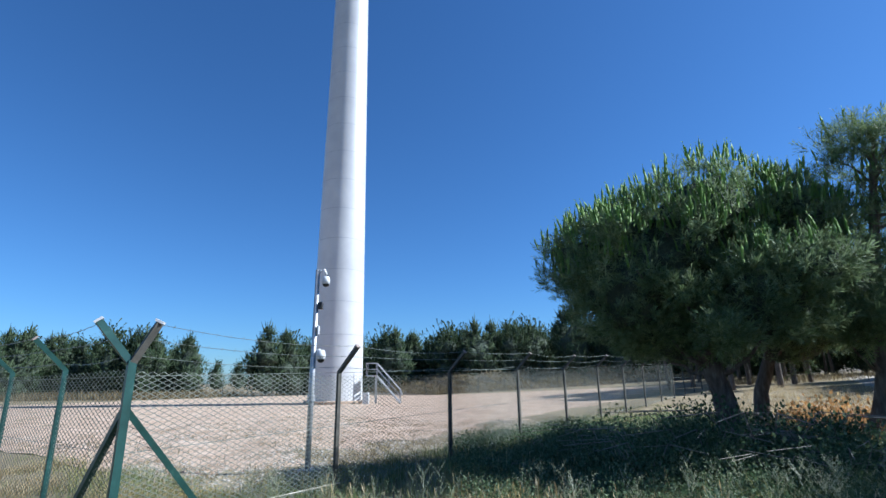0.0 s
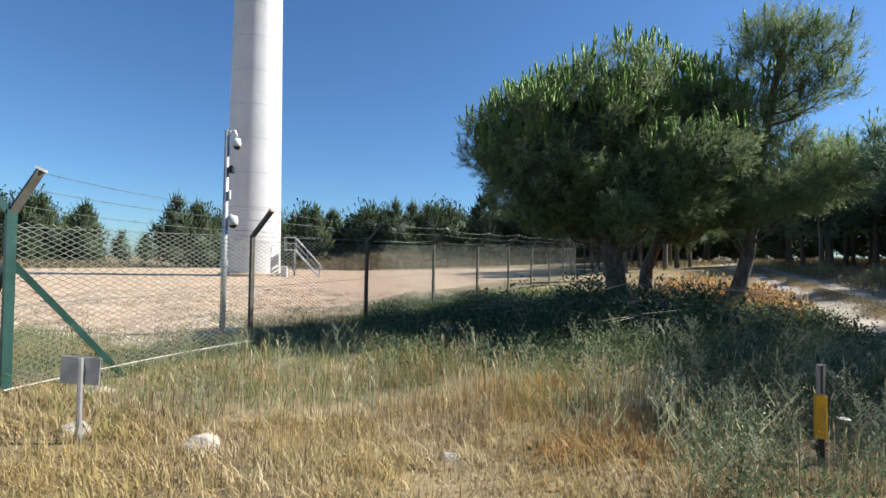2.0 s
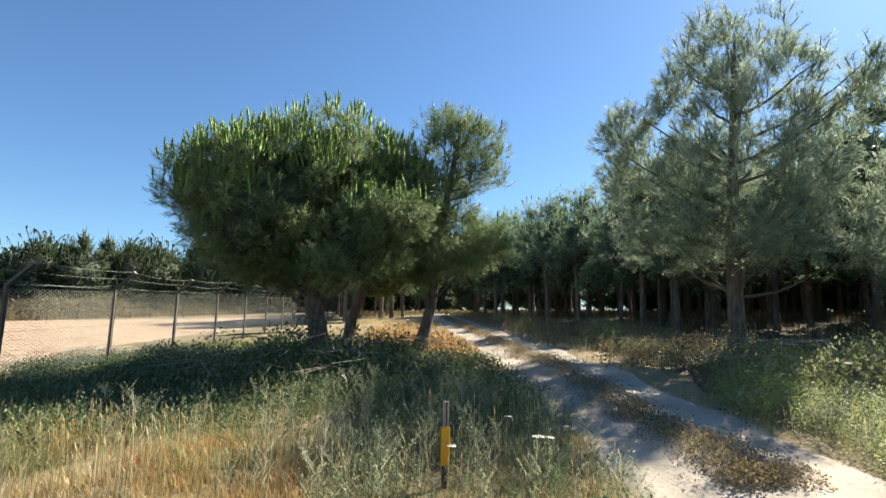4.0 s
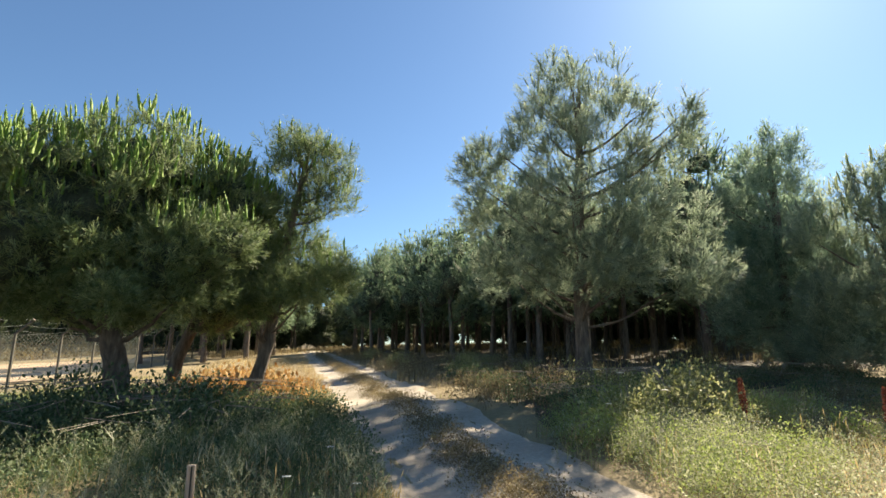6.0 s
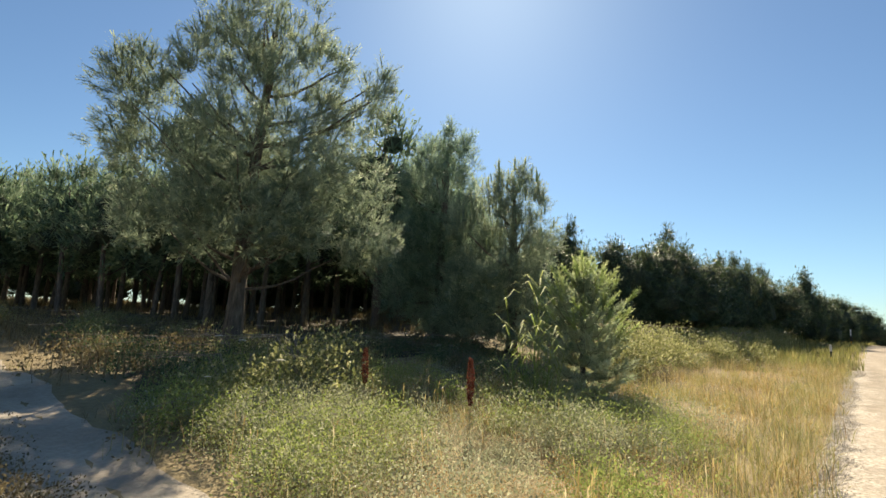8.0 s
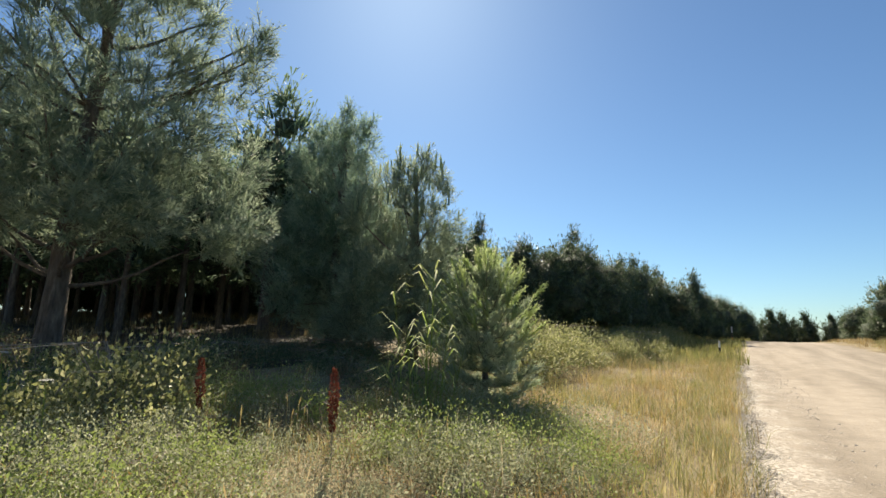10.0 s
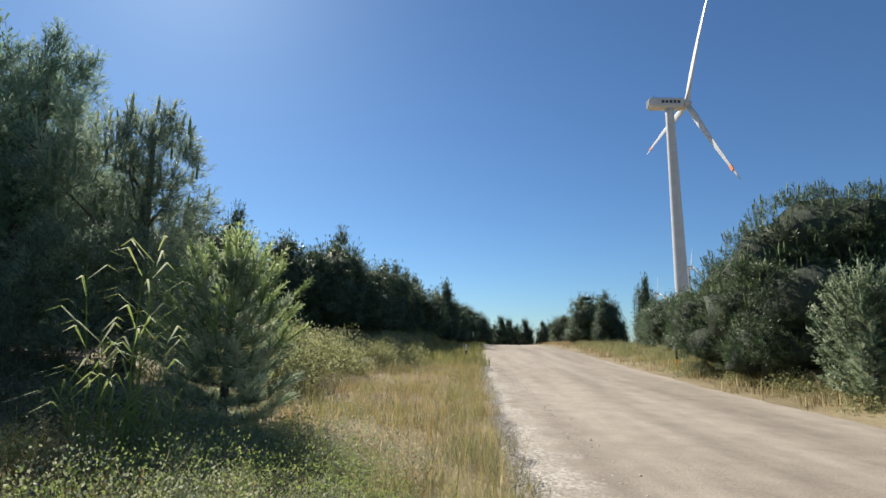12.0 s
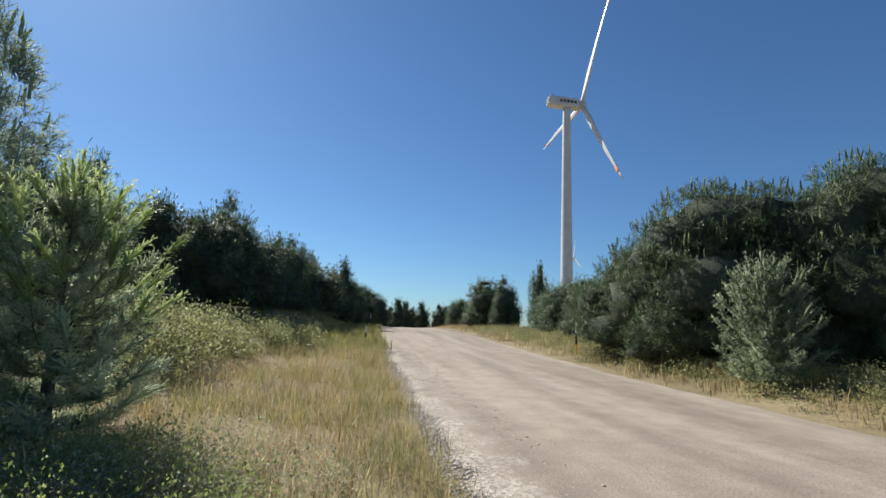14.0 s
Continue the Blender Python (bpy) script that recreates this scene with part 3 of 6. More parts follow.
pine("stone_pine", (7.5, 12.0), [(0, 0, 0), (0.1, -0.1, 1.2), (0.5, -0.3, 2.4), (1.0, -0.6, 3.6)], [0.19, 0.15, 0.12, 0.06],
     [(1.3, -0.9, 3.9, 1.3, 1.4), (0.8, -0.5, 2.5, 1.1, 0.9), (1.5, -1.0, 2.8, 0.95, 0.9), (0.4, 0.4, 3.6, 1.2, 1.1)],
     12, "stone pine half hidden behind the broad one, dark green crown", size=0.45, limbs=10, dens=120, n=24, length=0.2, needle=0.13, width=0.013, candles=0.35, heart=0.68)
# leaning pine beside the track
pine("leaning_pine", (7.86, 9.61), [(0, 0, 0), (0.28, -0.2, 0.7), (0.45, -0.3, 1.5), (0.6, -0.4, 3.2), (0.85, -0.6, 5.2), (0.95, -0.75, 6.1)], [0.19, 0.15, 0.13, 0.1, 0.07, 0.03],
     [(0.7, -0.55, 5.7, 0.85, 0.95), (1.2, -1.05, 5.4, 0.85, 0.8), (0.85, -0.3, 4.5, 0.85, 0.75), (1.35, -1.2, 4.7, 0.55, 0.55), (0.9, -0.5, 3.6, 0.8, 0.6), (0.95, -1.6, 2.9, 0.65, 0.75),
      (0.35, -1.3, 2.5, 0.75, 0.6), (-0.2, -0.5, 2.3, 0.6, 0.55), (0.35, -0.3, 3.0, 0.7, 0.6), (1.5, -0.6, 2.9, 0.7, 0.6)],
     13, "leaning maritime pine with a bent trunk beside the track", size=0.38, limbs=26, limb_r=0.035, dens=160, n=26, length=0.18, needle=0.13, width=0.012, up=0.5, candles=0.1, candle_zone=0.2)
# the tall pine at the wood's edge
pine("tall_pine", (14.85, 4.75), [(0, 0, 0), (0.05, 0, 1.3), (0.1, 0, 2.6), (0.2, -0.05, 5.0), (0.2, -0.2, 7.2), (0.2, -0.3, 9.0)], [0.24, 0.2, 0.18, 0.14, 0.09, 0.03],
     [(0.1, -0.2, 7.95, 1.95, 1.35), (0.0, 0.1, 6.5, 2.2, 1.3), (-1.1, 2.2, 6.25, 1.0, 0.95), (-0.8, 2.5, 4.9, 1.0, 1.2), (0.8, -2.7, 6.5, 0.6, 0.95), (0.85, -3.1, 7.2, 0.3, 0.6), (0.65, -2.0, 7.6, 0.3, 0.8),
      (1.1, -1.7, 6.0, 1.05, 0.95), (0.65, -2.0, 4.2, 1.55, 1.1), (0.3, -2.9, 2.8, 0.9, 0.7), (-0.65, -0.5, 4.5, 2.0, 1.2), (0.0, 0.0, 3.3, 2.2, 0.95), (-0.3, 1.75, 3.2, 1.45, 1.0), (-1.1, -1.4, 2.9, 1.2, 0.8), (1.3, 1.2, 5.4, 1.6, 1.6)],
     14, "tall maritime pine with straight grey trunk at the wood's edge", size=0.48, limbs=46, limb_r=0.05, under=-0.8, fill=0.35, open_=0.24, dens=72, n=26, length=0.22, needle=0.15, width=0.013, up=0.5, tip_long=1.4, fat=0.012,
     mats=[NEEDLE_GREY, NEEDLE_GREY])
# two dense pines beside it
pine("dense_pine", (21.4, 0.4), [(0, 0, 0), (0, 0, 3), (0, -0.1, 6), (0, -0.1, 7.4)], [0.2, 0.16, 0.1, 0.03],
     [(0.0, -0.1, 6.6, 1.15, 1.0), (0.0, 0.1, 5.3, 1.65, 1.3), (-0.1, 0.9, 3.4, 1.5, 1.5), (0.0, 0.4, 1.7, 1.8, 1.5), (0.0, -0.5, 0.9, 1.9, 1.0), (0.0, -0.2, 7.7, 0.3, 0.5), (-0.1, 0.6, 6.9, 0.35, 0.55), (0.1, -0.85, 7.2, 0.3, 0.5),
      (-0.2, 1.35, 5.8, 0.3, 0.7), (0.6, -0.8, 3.5, 1.7, 1.9)],
     15, "dense dark pine with an uneven top and foliage near the ground", size=0.45, limbs=14, open_=0.1, dens=78, n=24, length=0.24, needle=0.15, width=0.017, up=0.6, tip_long=1.35, mats=[NEEDLE_BLUE, NEEDLE_BLUE])
pine("dense_pine", (19.0, -2.1), [(0, 0, 0), (0, 0, 2.0), (0, 0, 3.8), (0, 0, 5.2)], [0.18, 0.14, 0.1, 0.03],
     [(0.0, 0.1, 4.6, 1.25, 1.0), (0.0, 0.75, 3.9, 1.5, 1.3), (0.0, -0.5, 3.3, 1.0, 1.3), (0.0, 0.65, 2.0, 1.6, 1.3), (0.0, 0.0, 0.9, 1.4, 0.95), (0.0, 1.2, 0.8, 1.3, 0.9), (0.0, -0.15, 5.5, 0.25, 0.4), (0.0, 0.45, 5.3, 0.25, 0.4), (0.0, -0.7, 4.8, 0.25, 0.5), (1.2, 0.2, 2.6, 1.4, 1.6)],
     16, "dense rounded pine with upright tips beside the taller one", size=0.42, limbs=14, open_=0.1, dens=88, n=24, length=0.22, needle=0.14, width=0.016, up=0.6, tip_long=1.35, mats=[NEEDLE_GREY, NEEDLE_PALE], candles=0.2)


# young pines: whorls of upturned branches like bottle brushes
def young_pine(base, h, r, seed, label, mats, whorls=9, bristles=84):
    rng = np.random.default_rng(seed)
    prn = random.Random(seed)
    t = thing("young_pine", (base[0], base[1], gz(*base) - 0.04))
    part("trunk", trunk_mesh([(0, 0, 0), (0.03, 0.02, h * 0.5), (0.05, 0, h * 0.86)], [0.022 * h, 0.014 * h, 0.004 * h], 10, seed), BARK, t, smooth=True)
    P, D, S, K = [], [], [], []
    for w in range(whorls):
        f = (w + 0.3) / whorls
        z = h * (0.03 + 0.74 * f)
        ln = r * (1.02 - f * f) ** 0.6 * (1.0 if w % 2 else 0.85)
        nb = 8 if f < 0.7 else 6
        for b in range(nb):
            a = b * 6.283 / nb + w * 0.7 + rng.uniform(-0.3, 0.3)
            out = np.array([math.cos(a), math.sin(a), 0.0])
            ll = ln * rng.uniform(0.65, 1.2)
            rise = 0.15 + 0.75 * f
            foot = np.array([0.03 * f, 0, z])
            tip = foot + out * ll + np.array([0, 0, rise * ll])
            limb_part("limb", t, foot, tip, 0.012, 0.004, prn, 0.3, 5)
            side = np.array([-math.sin(a), math.cos(a), 0.0])
            for q in (0.25, 0.45, 0.65, 0.83, 1.0):
                p = foot + (tip - foot) * q - np.array([0, 0, 0.15 * ll * math.sin(math.pi * q)])
                for sg in ((-1, 1) if q < 0.95 else (-0.4, 0.1)):
                    P.append(p)
                    D.append(out * 0.7 + side * sg * 0.8 + np.array([0, 0, 0.45 + 0.9 * f]) + rng.normal(size=3) * 0.18)
                    S.append(rng.uniform(0.75, 1.2) * (0.85 if q < 0.95 else 1.15))
                    K.append(1 if q > 0.95 and f > 0.3 else 0)
    for i in range(7):
        P.append(np.array([0.05 + 0.07 * math.cos(i * 1.05) * (i > 0), 0.07 * math.sin(i * 1.05) * (i > 0), h * 0.8]))
        D.append(np.array([math.cos(i * 1.05) * 0.3 * (i > 0), math.sin(i * 1.05) * 0.3 * (i > 0), 1.0]))
        S.append(1.55 if i == 0 else rng.uniform(0.9, 1.35))
        K.append(1)
    P, D, S, K = np.array(P), np.array(D), np.array(S), np.array(K)
    R = frames_to(D, rng)
    chunks = []
    for k in (0, 1):
        for j in range(3):
            sel = (K == k) & (np.arange(len(K)) % 3 == j)
            chunks.append((*scatter(*tuft(bristles, 0.32 if k == 0 else 0.44, 0.12 if k == 0 else 0.1, 0.011 if bristles > 60 else 0.016, rng, 0.017 if bristles > 60 else 0.024, 5, 1.15, 0.7), P[sel], R[sel], S[sel]), k))
    v, tt, ix = join_tris(chunks)
    link_mesh("crown", tri_mesh("crown", v, tt, ix), mats, t)
    return tagged(t, label, "tree")


young_pine((14.75, -3.4), 3.3, 1.0, 17, "young pine with long pale upright shoots on the grassy verge", [NEEDLE_PALE, NEEDLE_PALE_NEW])
# across the road
ROADSIDE = dict(mats=[NEEDLE_DARK, NEEDLE], size=0.5, dens=76, n=22, length=0.2, needle=0.15, width=0.017, up=0.8, candles=0.35, candle_len=0.36, candle_zone=0.25, heart=0.78)
pine("roadside_pine", (13.4, -21.9), [(0, 0, 0), (0, 0, 2), (0.1, 0, 4.0), (0.1, 0, 5)], [0.22, 0.18, 0.1, 0.04],
     [(0.0, 0.0, 4.9, 2.4, 1.7), (1.4, 0.6, 3.8, 2.0, 1.7), (-1.3, -0.3, 4.7, 1.9, 1.7), (0.2, 0.9, 2.8, 2.4, 1.7), (-1.6, 0.6, 2.6, 2.0, 1.7), (2.4, 0.6, 2.2, 1.6, 1.5), (0.6, 1.2, 1.2, 2.2, 1.1)],
     18, "broad dark pine with upright tips across the road", limbs=8, **ROADSIDE)
pine("roadside_pine", (17.4, -23.4), [(0, 0, 0), (0, 0, 2), (0, 0, 3.6)], [0.16, 0.12, 0.04],
     [(0.0, 0.0, 3.3, 1.6, 1.4), (-0.9, 0.8, 2.3, 1.7, 1.5), (1.2, 0.3, 2.0, 1.6, 1.4), (0.0, 1.0, 1.2, 1.8, 1.1)],
     19, "low spreading pine with foliage to the ground beside the road", limbs=5, **ROADSIDE)
pine("roadside_pine", (9.2, -22.6), [(0, 0, 0), (0, 0, 3), (0.1, 0, 4.8), (0.1, 0, 6)], [0.24, 0.2, 0.1, 0.04],
     [(0.0, 0.0, 5.4, 2.0, 1.6), (-1.7, 0.4, 4.8, 1.9, 1.7), (1.0, 0.5, 4.4, 1.9, 1.6), (0.0, 0.4, 3.0, 2.6, 1.8), (-2.6, 0.6, 3.2, 2.0, 1.9), (-1.2, 0.2, 1.3, 2.8, 1.5), (1.6, 0.4, 1.3, 2.0, 1.4), (-3.4, 1.0, 1.5, 2.2, 1.6)],
     20, "tall dark pine behind the young one across the road", limbs=8, **ROADSIDE)
pine("roadside_pine", (14.6, -19.6), [(0, 0, 0), (0, 0, 0.8), (0.05, 0, 1.7)], [0.09, 0.07, 0.03],
     [(0.0, 0.0, 1.5, 0.75, 0.7), (-0.6, -0.3, 1.0, 0.8, 0.8), (0.6, -0.2, 0.8, 0.75, 0.65)],
     22, "low bushy pine at the roadside before the broad one", limbs=4, **{**ROADSIDE, "size": 0.35, "dens": 90, "length": 0.26, "candles": 0.2})
young_pine((11.1, -17.6), 3.6, 1.05, 21, "young grey-green pine with upright shoots before the dark ones", [NEEDLE_SAGE, NEEDLE_SAGE], 10, 56)


# wood and rows: a few pines repeated
def round_lobes(seed, z0, z1, r, n=6, peak=0.0):
    """A full crown: a main body and smaller lobes round it, with an uneven top."""
    rng = random.Random(seed)
    h = z1 - z0
    out = [(0, 0, z0 + 0.5 * h, r * 0.82, 0.5 * h)]
    if z0 < 0.5:
        out.append((0, 0, z0 + 0.2 * h, r * 0.88, 0.22 * h))
    for k in range(n):
        f = (k + 0.5) / n
        a = k * 2.4 + rng.uniform(-0.4, 0.4)
        q = r * (0.5 if f < 0.7 else 0.28) * rng.uniform(0.8, 1.2)
        s = r * (0.62 - 0.26 * f) * rng.uniform(0.85, 1.15)
        out.append((q * math.cos(a), q * math.sin(a), z0 + h * (0.14 + 0.74 * f), s, s * 0.95))
    if peak:
        out.append((0.1 * r, 0, z1 - 0.1, 0.24 * r, peak))
    return out


def wood_pine(name, seed, h, r, clear, label, group, peak=0.0, mats=None, **kw):
    lean = random.Random(seed).uniform(-0.3, 0.3)
    return pine(name, (0, 0), [(0, 0, -0.3), (lean * 0.4, 0, h * 0.25), (lean, 0, h * 0.55), (lean, 0, h * 0.85)], [0.16, 0.13, 0.09, 0.03], round_lobes(seed, clear, h, r, 6, peak), seed, label,
                group=group, mats=mats or [NEEDLE_WOOD, NEEDLE_WOOD], limbs=5, **kw)


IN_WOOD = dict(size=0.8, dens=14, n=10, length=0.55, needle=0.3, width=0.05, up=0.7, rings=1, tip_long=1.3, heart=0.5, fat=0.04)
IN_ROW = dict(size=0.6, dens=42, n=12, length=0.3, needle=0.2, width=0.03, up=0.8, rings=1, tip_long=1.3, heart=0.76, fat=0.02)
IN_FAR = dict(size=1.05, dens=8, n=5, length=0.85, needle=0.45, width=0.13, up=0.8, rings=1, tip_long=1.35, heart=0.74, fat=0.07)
T_WOOD, T_ROW, T_FAR = "tall thin pine with a bare trunk in the shady wood", "dark full pine in a row with foliage to the ground", "distant olive-green pine in a belt of trees"
WOOD = [wood_pine("wood_pine", 31, 8.2, 2.3, 2.3, T_WOOD, "pines of the wood", **IN_WOOD),
        wood_pine("wood_pine", 32, 7.6, 2.1, 2.0, T_WOOD, "pines of the wood", 0.7, **IN_WOOD),
        wood_pine("wood_pine", 33, 8.8, 2.4, 2.6, T_WOOD, "pines of the wood", 0.5, **IN_WOOD)]
ROWP = [wood_pine("row_pine", 41, 5.0, 2.7, 0.0, T_ROW, "pines along the road", mats=[NEEDLE_DARK, NEEDLE_DARK], **IN_ROW),
        wood_pine("row_pine", 42, 5.0, 2.5, 0.0, T_ROW, "pines along the road", 0.5, mats=[NEEDLE_DARK, NEEDLE_DARK], **IN_ROW),
        wood_pine("row_pine", 43, 5.0, 2.6, 0.1, T_ROW, "pines along the road", 0.3, mats=[NEEDLE_DARK, NEEDLE_DARK], **IN_ROW)]
FARP = [wood_pine("far_pine", 51, 7.2, 3.0, 0.1, T_FAR, "distant pines", mats=[NEEDLE_FAR, NEEDLE_FAR], **IN_FAR),
        wood_pine("far_pine", 52, 7.0, 2.7, 0.1, T_FAR, "distant pines", 1.0, mats=[NEEDLE_FAR, NEEDLE_FAR], **IN_FAR),
        wood_pine("far_pine", 53, 7.8, 2.8, 0.1, T_FAR, "distant pines", 0.7, mats=[NEEDLE_FAR, NEEDLE_FAR], **IN_FAR)]
used = set()


def place(kinds, k, x, y, s, rz, high=1.0):
    ob = kinds[k]
    m = Matrix.Translation((x, y, gz(x, y) - 0.06)) @ Matrix.Rotation(rz, 4, "Z") @ Matrix.Diagonal((s, s, s * high, 1))
    if ob.name in used:
        return copy_thing(ob, m)
    used.add(ob.name)
    ob.matrix_basis = m
    return ob


rng = random.Random(77)
spots = []


def try_spot(x, y, gap):
    if all((x - a) ** 2 + (y - b) ** 2 > gap * gap for a, b in spots):
        spots.append((x, y))
        return True
    return False


# the wood east of the track
n = 0
while n < 118:
    u, w = rng.uniform(3, 50), rng.uniform(2.6, 37)
    x, y = trail_at(u, w)
    s, d = road_sd(x, y)
    if d < 8.8 or (x - 14.9) ** 2 + (y - 4.8) ** 2 < 6 or (x < 22.5 and y < 6) or y < 1.5 - 0.1 * (x - 8) or (u < 24 and w < 7.6) or (u < 30 and w < 4.5) or (x - 21) ** 2 + (y + 0.7) ** 2 < 6:
        n += 0.02
        continue
    if try_spot(x, y, 2.0):
        place(WOOD, rng.randrange(3), x, y, rng.uniform(0.82, 1.04) + 0.1 * (u > 18), rng.uniform(0, 6.3))
        n += 1
# trees beyond the end of the track, on its other side
n = 0
while n < 22:
    x, y = trail_at(rng.uniform(34, 64), rng.uniform(-14, -1.5))
    if try_spot(x, y, 2.7):
        place(WOOD, rng.randrange(3), x, y, rng.uniform(0.95, 1.15), rng.uniform(0, 6.3))
        n += 1
    n += 0.01
# row on the north side of the road, beyond the young pine: x, y, half width, height
NORTH = [(34.3, -11.8, 3.0, 5.0), (35.6, -13.2, 1.9, 5.6), (32.4, -8.8, 2.2, 4.6), (38.6, -16.8, 2.5, 4.5), (40.6, -19.6, 2.3, 4.4), (44.1, -23.6, 2.3, 4.3), (46.4, -27.5, 2.5, 4.7), (51.9, -33.7, 2.3, 4.4), (55.0, -38.0, 2.2, 4.0),
         (30.5, -6.0, 2.2, 4.7), (28.6, -4.2, 2.0, 4.3), (26.2, -3.6, 1.9, 4.0), (37.2, -11.5, 2.4, 4.2), (42.0, -17.0, 2.4, 4.2), (48.0, -25.0, 2.4, 4.2),
         (36.4, -14.6, 2.3, 4.6), (42.4, -21.4, 2.2, 4.2), (49.0, -30.4, 2.2, 4.3), (33.0, -10.2, 2.2, 4.6), (39.6, -18.2, 2.0, 4.2), (29.6, -5.2, 1.8, 4.4)]
for i, (x, y, half, high) in enumerate(NORTH):
    place(ROWP, (0, 1, 2, 2, 1)[i % 5], x, y, half / 2.6, i * 1.7, high / 5.0 / (half / 2.6))
# south side
SOUTH = [(40.1, -40.6, 3.0, 5.0), (39.0, -47.9, 2.0, 5.8), (30.3, -38.0, 2.2, 3.8), (24.3, -32.3, 2.4, 4.2), (27.4, -34.6, 2.2, 4.0), (20.4, -27.8, 2.2, 4.4), (36.2, -38.6, 2.2, 3.9), (50.3, -47.6, 1.9, 3.4), (46.5, -46.6, 2.0, 3.8),
         (17.4, -27.0, 2.4, 5.2), (13.6, -26.0, 2.8, 6.0), (6.0, -22.4, 2.6, 5.6), (21.0, -33.0, 2.4, 5.0)]
for i, (x, y, half, high) in enumerate(SOUTH):
    place(ROWP, (2, 1, 0, 2, 0)[i % 5], x, y, half / 2.6, i * 2.1 + 1, high / 5.0 / (half / 2.6))
# belt behind the yard
for i in range(120):
    a = radians(-52 + i * 0.74 + rng.uniform(-0.4, 0.4))
    r = 82 + rng.uniform(-4, 18)
    if radians(-25.5) < a < radians(-19):
        if i % 3:
            continue
        r += 95
    x, y = r * math.sin(a), r * math.cos(a)
    place(FARP, rng.randrange(3), x, y, rng.uniform(0.88, 1.12) + 0.4 * max(0.0, math.sin(a + 0.2)) + (0.15 if i % 9 == 0 else 0), rng.uniform(0, 6.3))


# the wood's far side
for i in range(34):
    a = radians(30 + i * 2.1 + rng.uniform(-0.8, 0.8))
    r = 62 + rng.uniform(0, 12)
    x, y = r * math.sin(a), r * math.cos(a)
    place(FARP, rng.randrange(3), x, y, rng.uniform(0.75, 1.0), rng.uniform(0, 6.3))
for i in range(30):
    a = radians(37 + i * 2.1 + rng.uniform(-0.8, 0.8))
    if i % 5 != 1 and a > radians(62):
        r = 51 + rng.uniform(0, 8)
        place(FARP, rng.randrange(3), r * math.sin(a), r * math.cos(a), rng.uniform(0.6, 0.8), rng.uniform(0, 6.3))
# trees where the road ends
for i in range(26):
    x, y = road_at(70 + rng.uniform(0, 26), -22 + i * 1.3)
    place(FARP, (1, 2, 1)[i % 3], x, y, rng.uniform(0.42, 0.62), rng.uniform(0, 6.3))


# ---- turbine tower in the yard ----
def ring_tube(bm, rows, seg=48):
    prev = None
    for z, r in rows:
        ring = [bm.verts.new((r * math.cos(2 * math.pi * k / seg), r * math.sin(2 * math.pi * k / seg), z)) for k in range(seg)]
        if prev:
            for k in range(seg):
                bm.faces.new((prev[k], prev[(k + 1) % seg], ring[(k + 1) % seg], ring[k]))
        prev = ring
    bm.faces.new(prev)
    return bm


def tower(parent, h, r0, r1, seams=9):
    bm = bmesh.new()
    ring_tube(bm, [(h * i / 40, r0 + (r1 - r0) * i / 40) for i in range(41)], 64)
    t = part("tower", bm, WHITE_STEEL, parent, smooth=True)
    for i in range(1, seams):
        z = h * i / seams
        bm = bmesh.new()
        r = r0 + (r1 - r0) * z / h + 0.006
        a, b = ([bm.verts.new((r * math.cos(q), r * math.sin(q), z + dz)) for q in (2 * math.pi * k / 64 for k in range(64))] for dz in (-0.02, 0.02))
        for k in range(64):
            bm.faces.new((a[k], a[(k + 1) % 64], b[(k + 1) % 64], b[k]))
        part("weld_seam", bm, GALV, t)
    return t


tower_thing = thing("turbine_tower", (-8.65, 44.6, 0.0))
tower(tower_thing, 74.0, 2.3, 1.25, 26)
bm = bmesh.new()
ring_tube(bm, [(-0.1, 2.65), (0.22, 2.65), (0.28, 2.55)], 40)
part("foundation", bm, YARD, tower_thing)
tagged(tower_thing, "tall white tapered steel tower of a wind turbine standing on gravel", "wind turbine")

# ---- second turbine ----
def blade(bm, length):
    secs = [(0.0, 0.9, 0.9), (0.04, 0.95, 0.8), (0.12, 1.5, 0.45), (0.25, 1.7, 0.3), (0.5, 1.15, 0.2), (0.75, 0.75, 0.12), (0.93, 0.45, 0.07), (1.0, 0.12, 0.03)]
    prev = None
    for f, c, th in secs:
        bend = 0.06 * length * f * f
        ring = [bm.verts.new((c * math.cos(a) * (1 if math.cos(a) > 0 else 0.6) , th * math.sin(a) - bend, f * length)) for a in (2 * math.pi * k / 12 for k in range(12))]
        if prev:
            for k in range(12):
                bm.faces.new((prev[k], prev[(k + 1) % 12], ring[(k + 1) % 12], ring[k]))
        prev = ring
    bm.faces.new(prev)



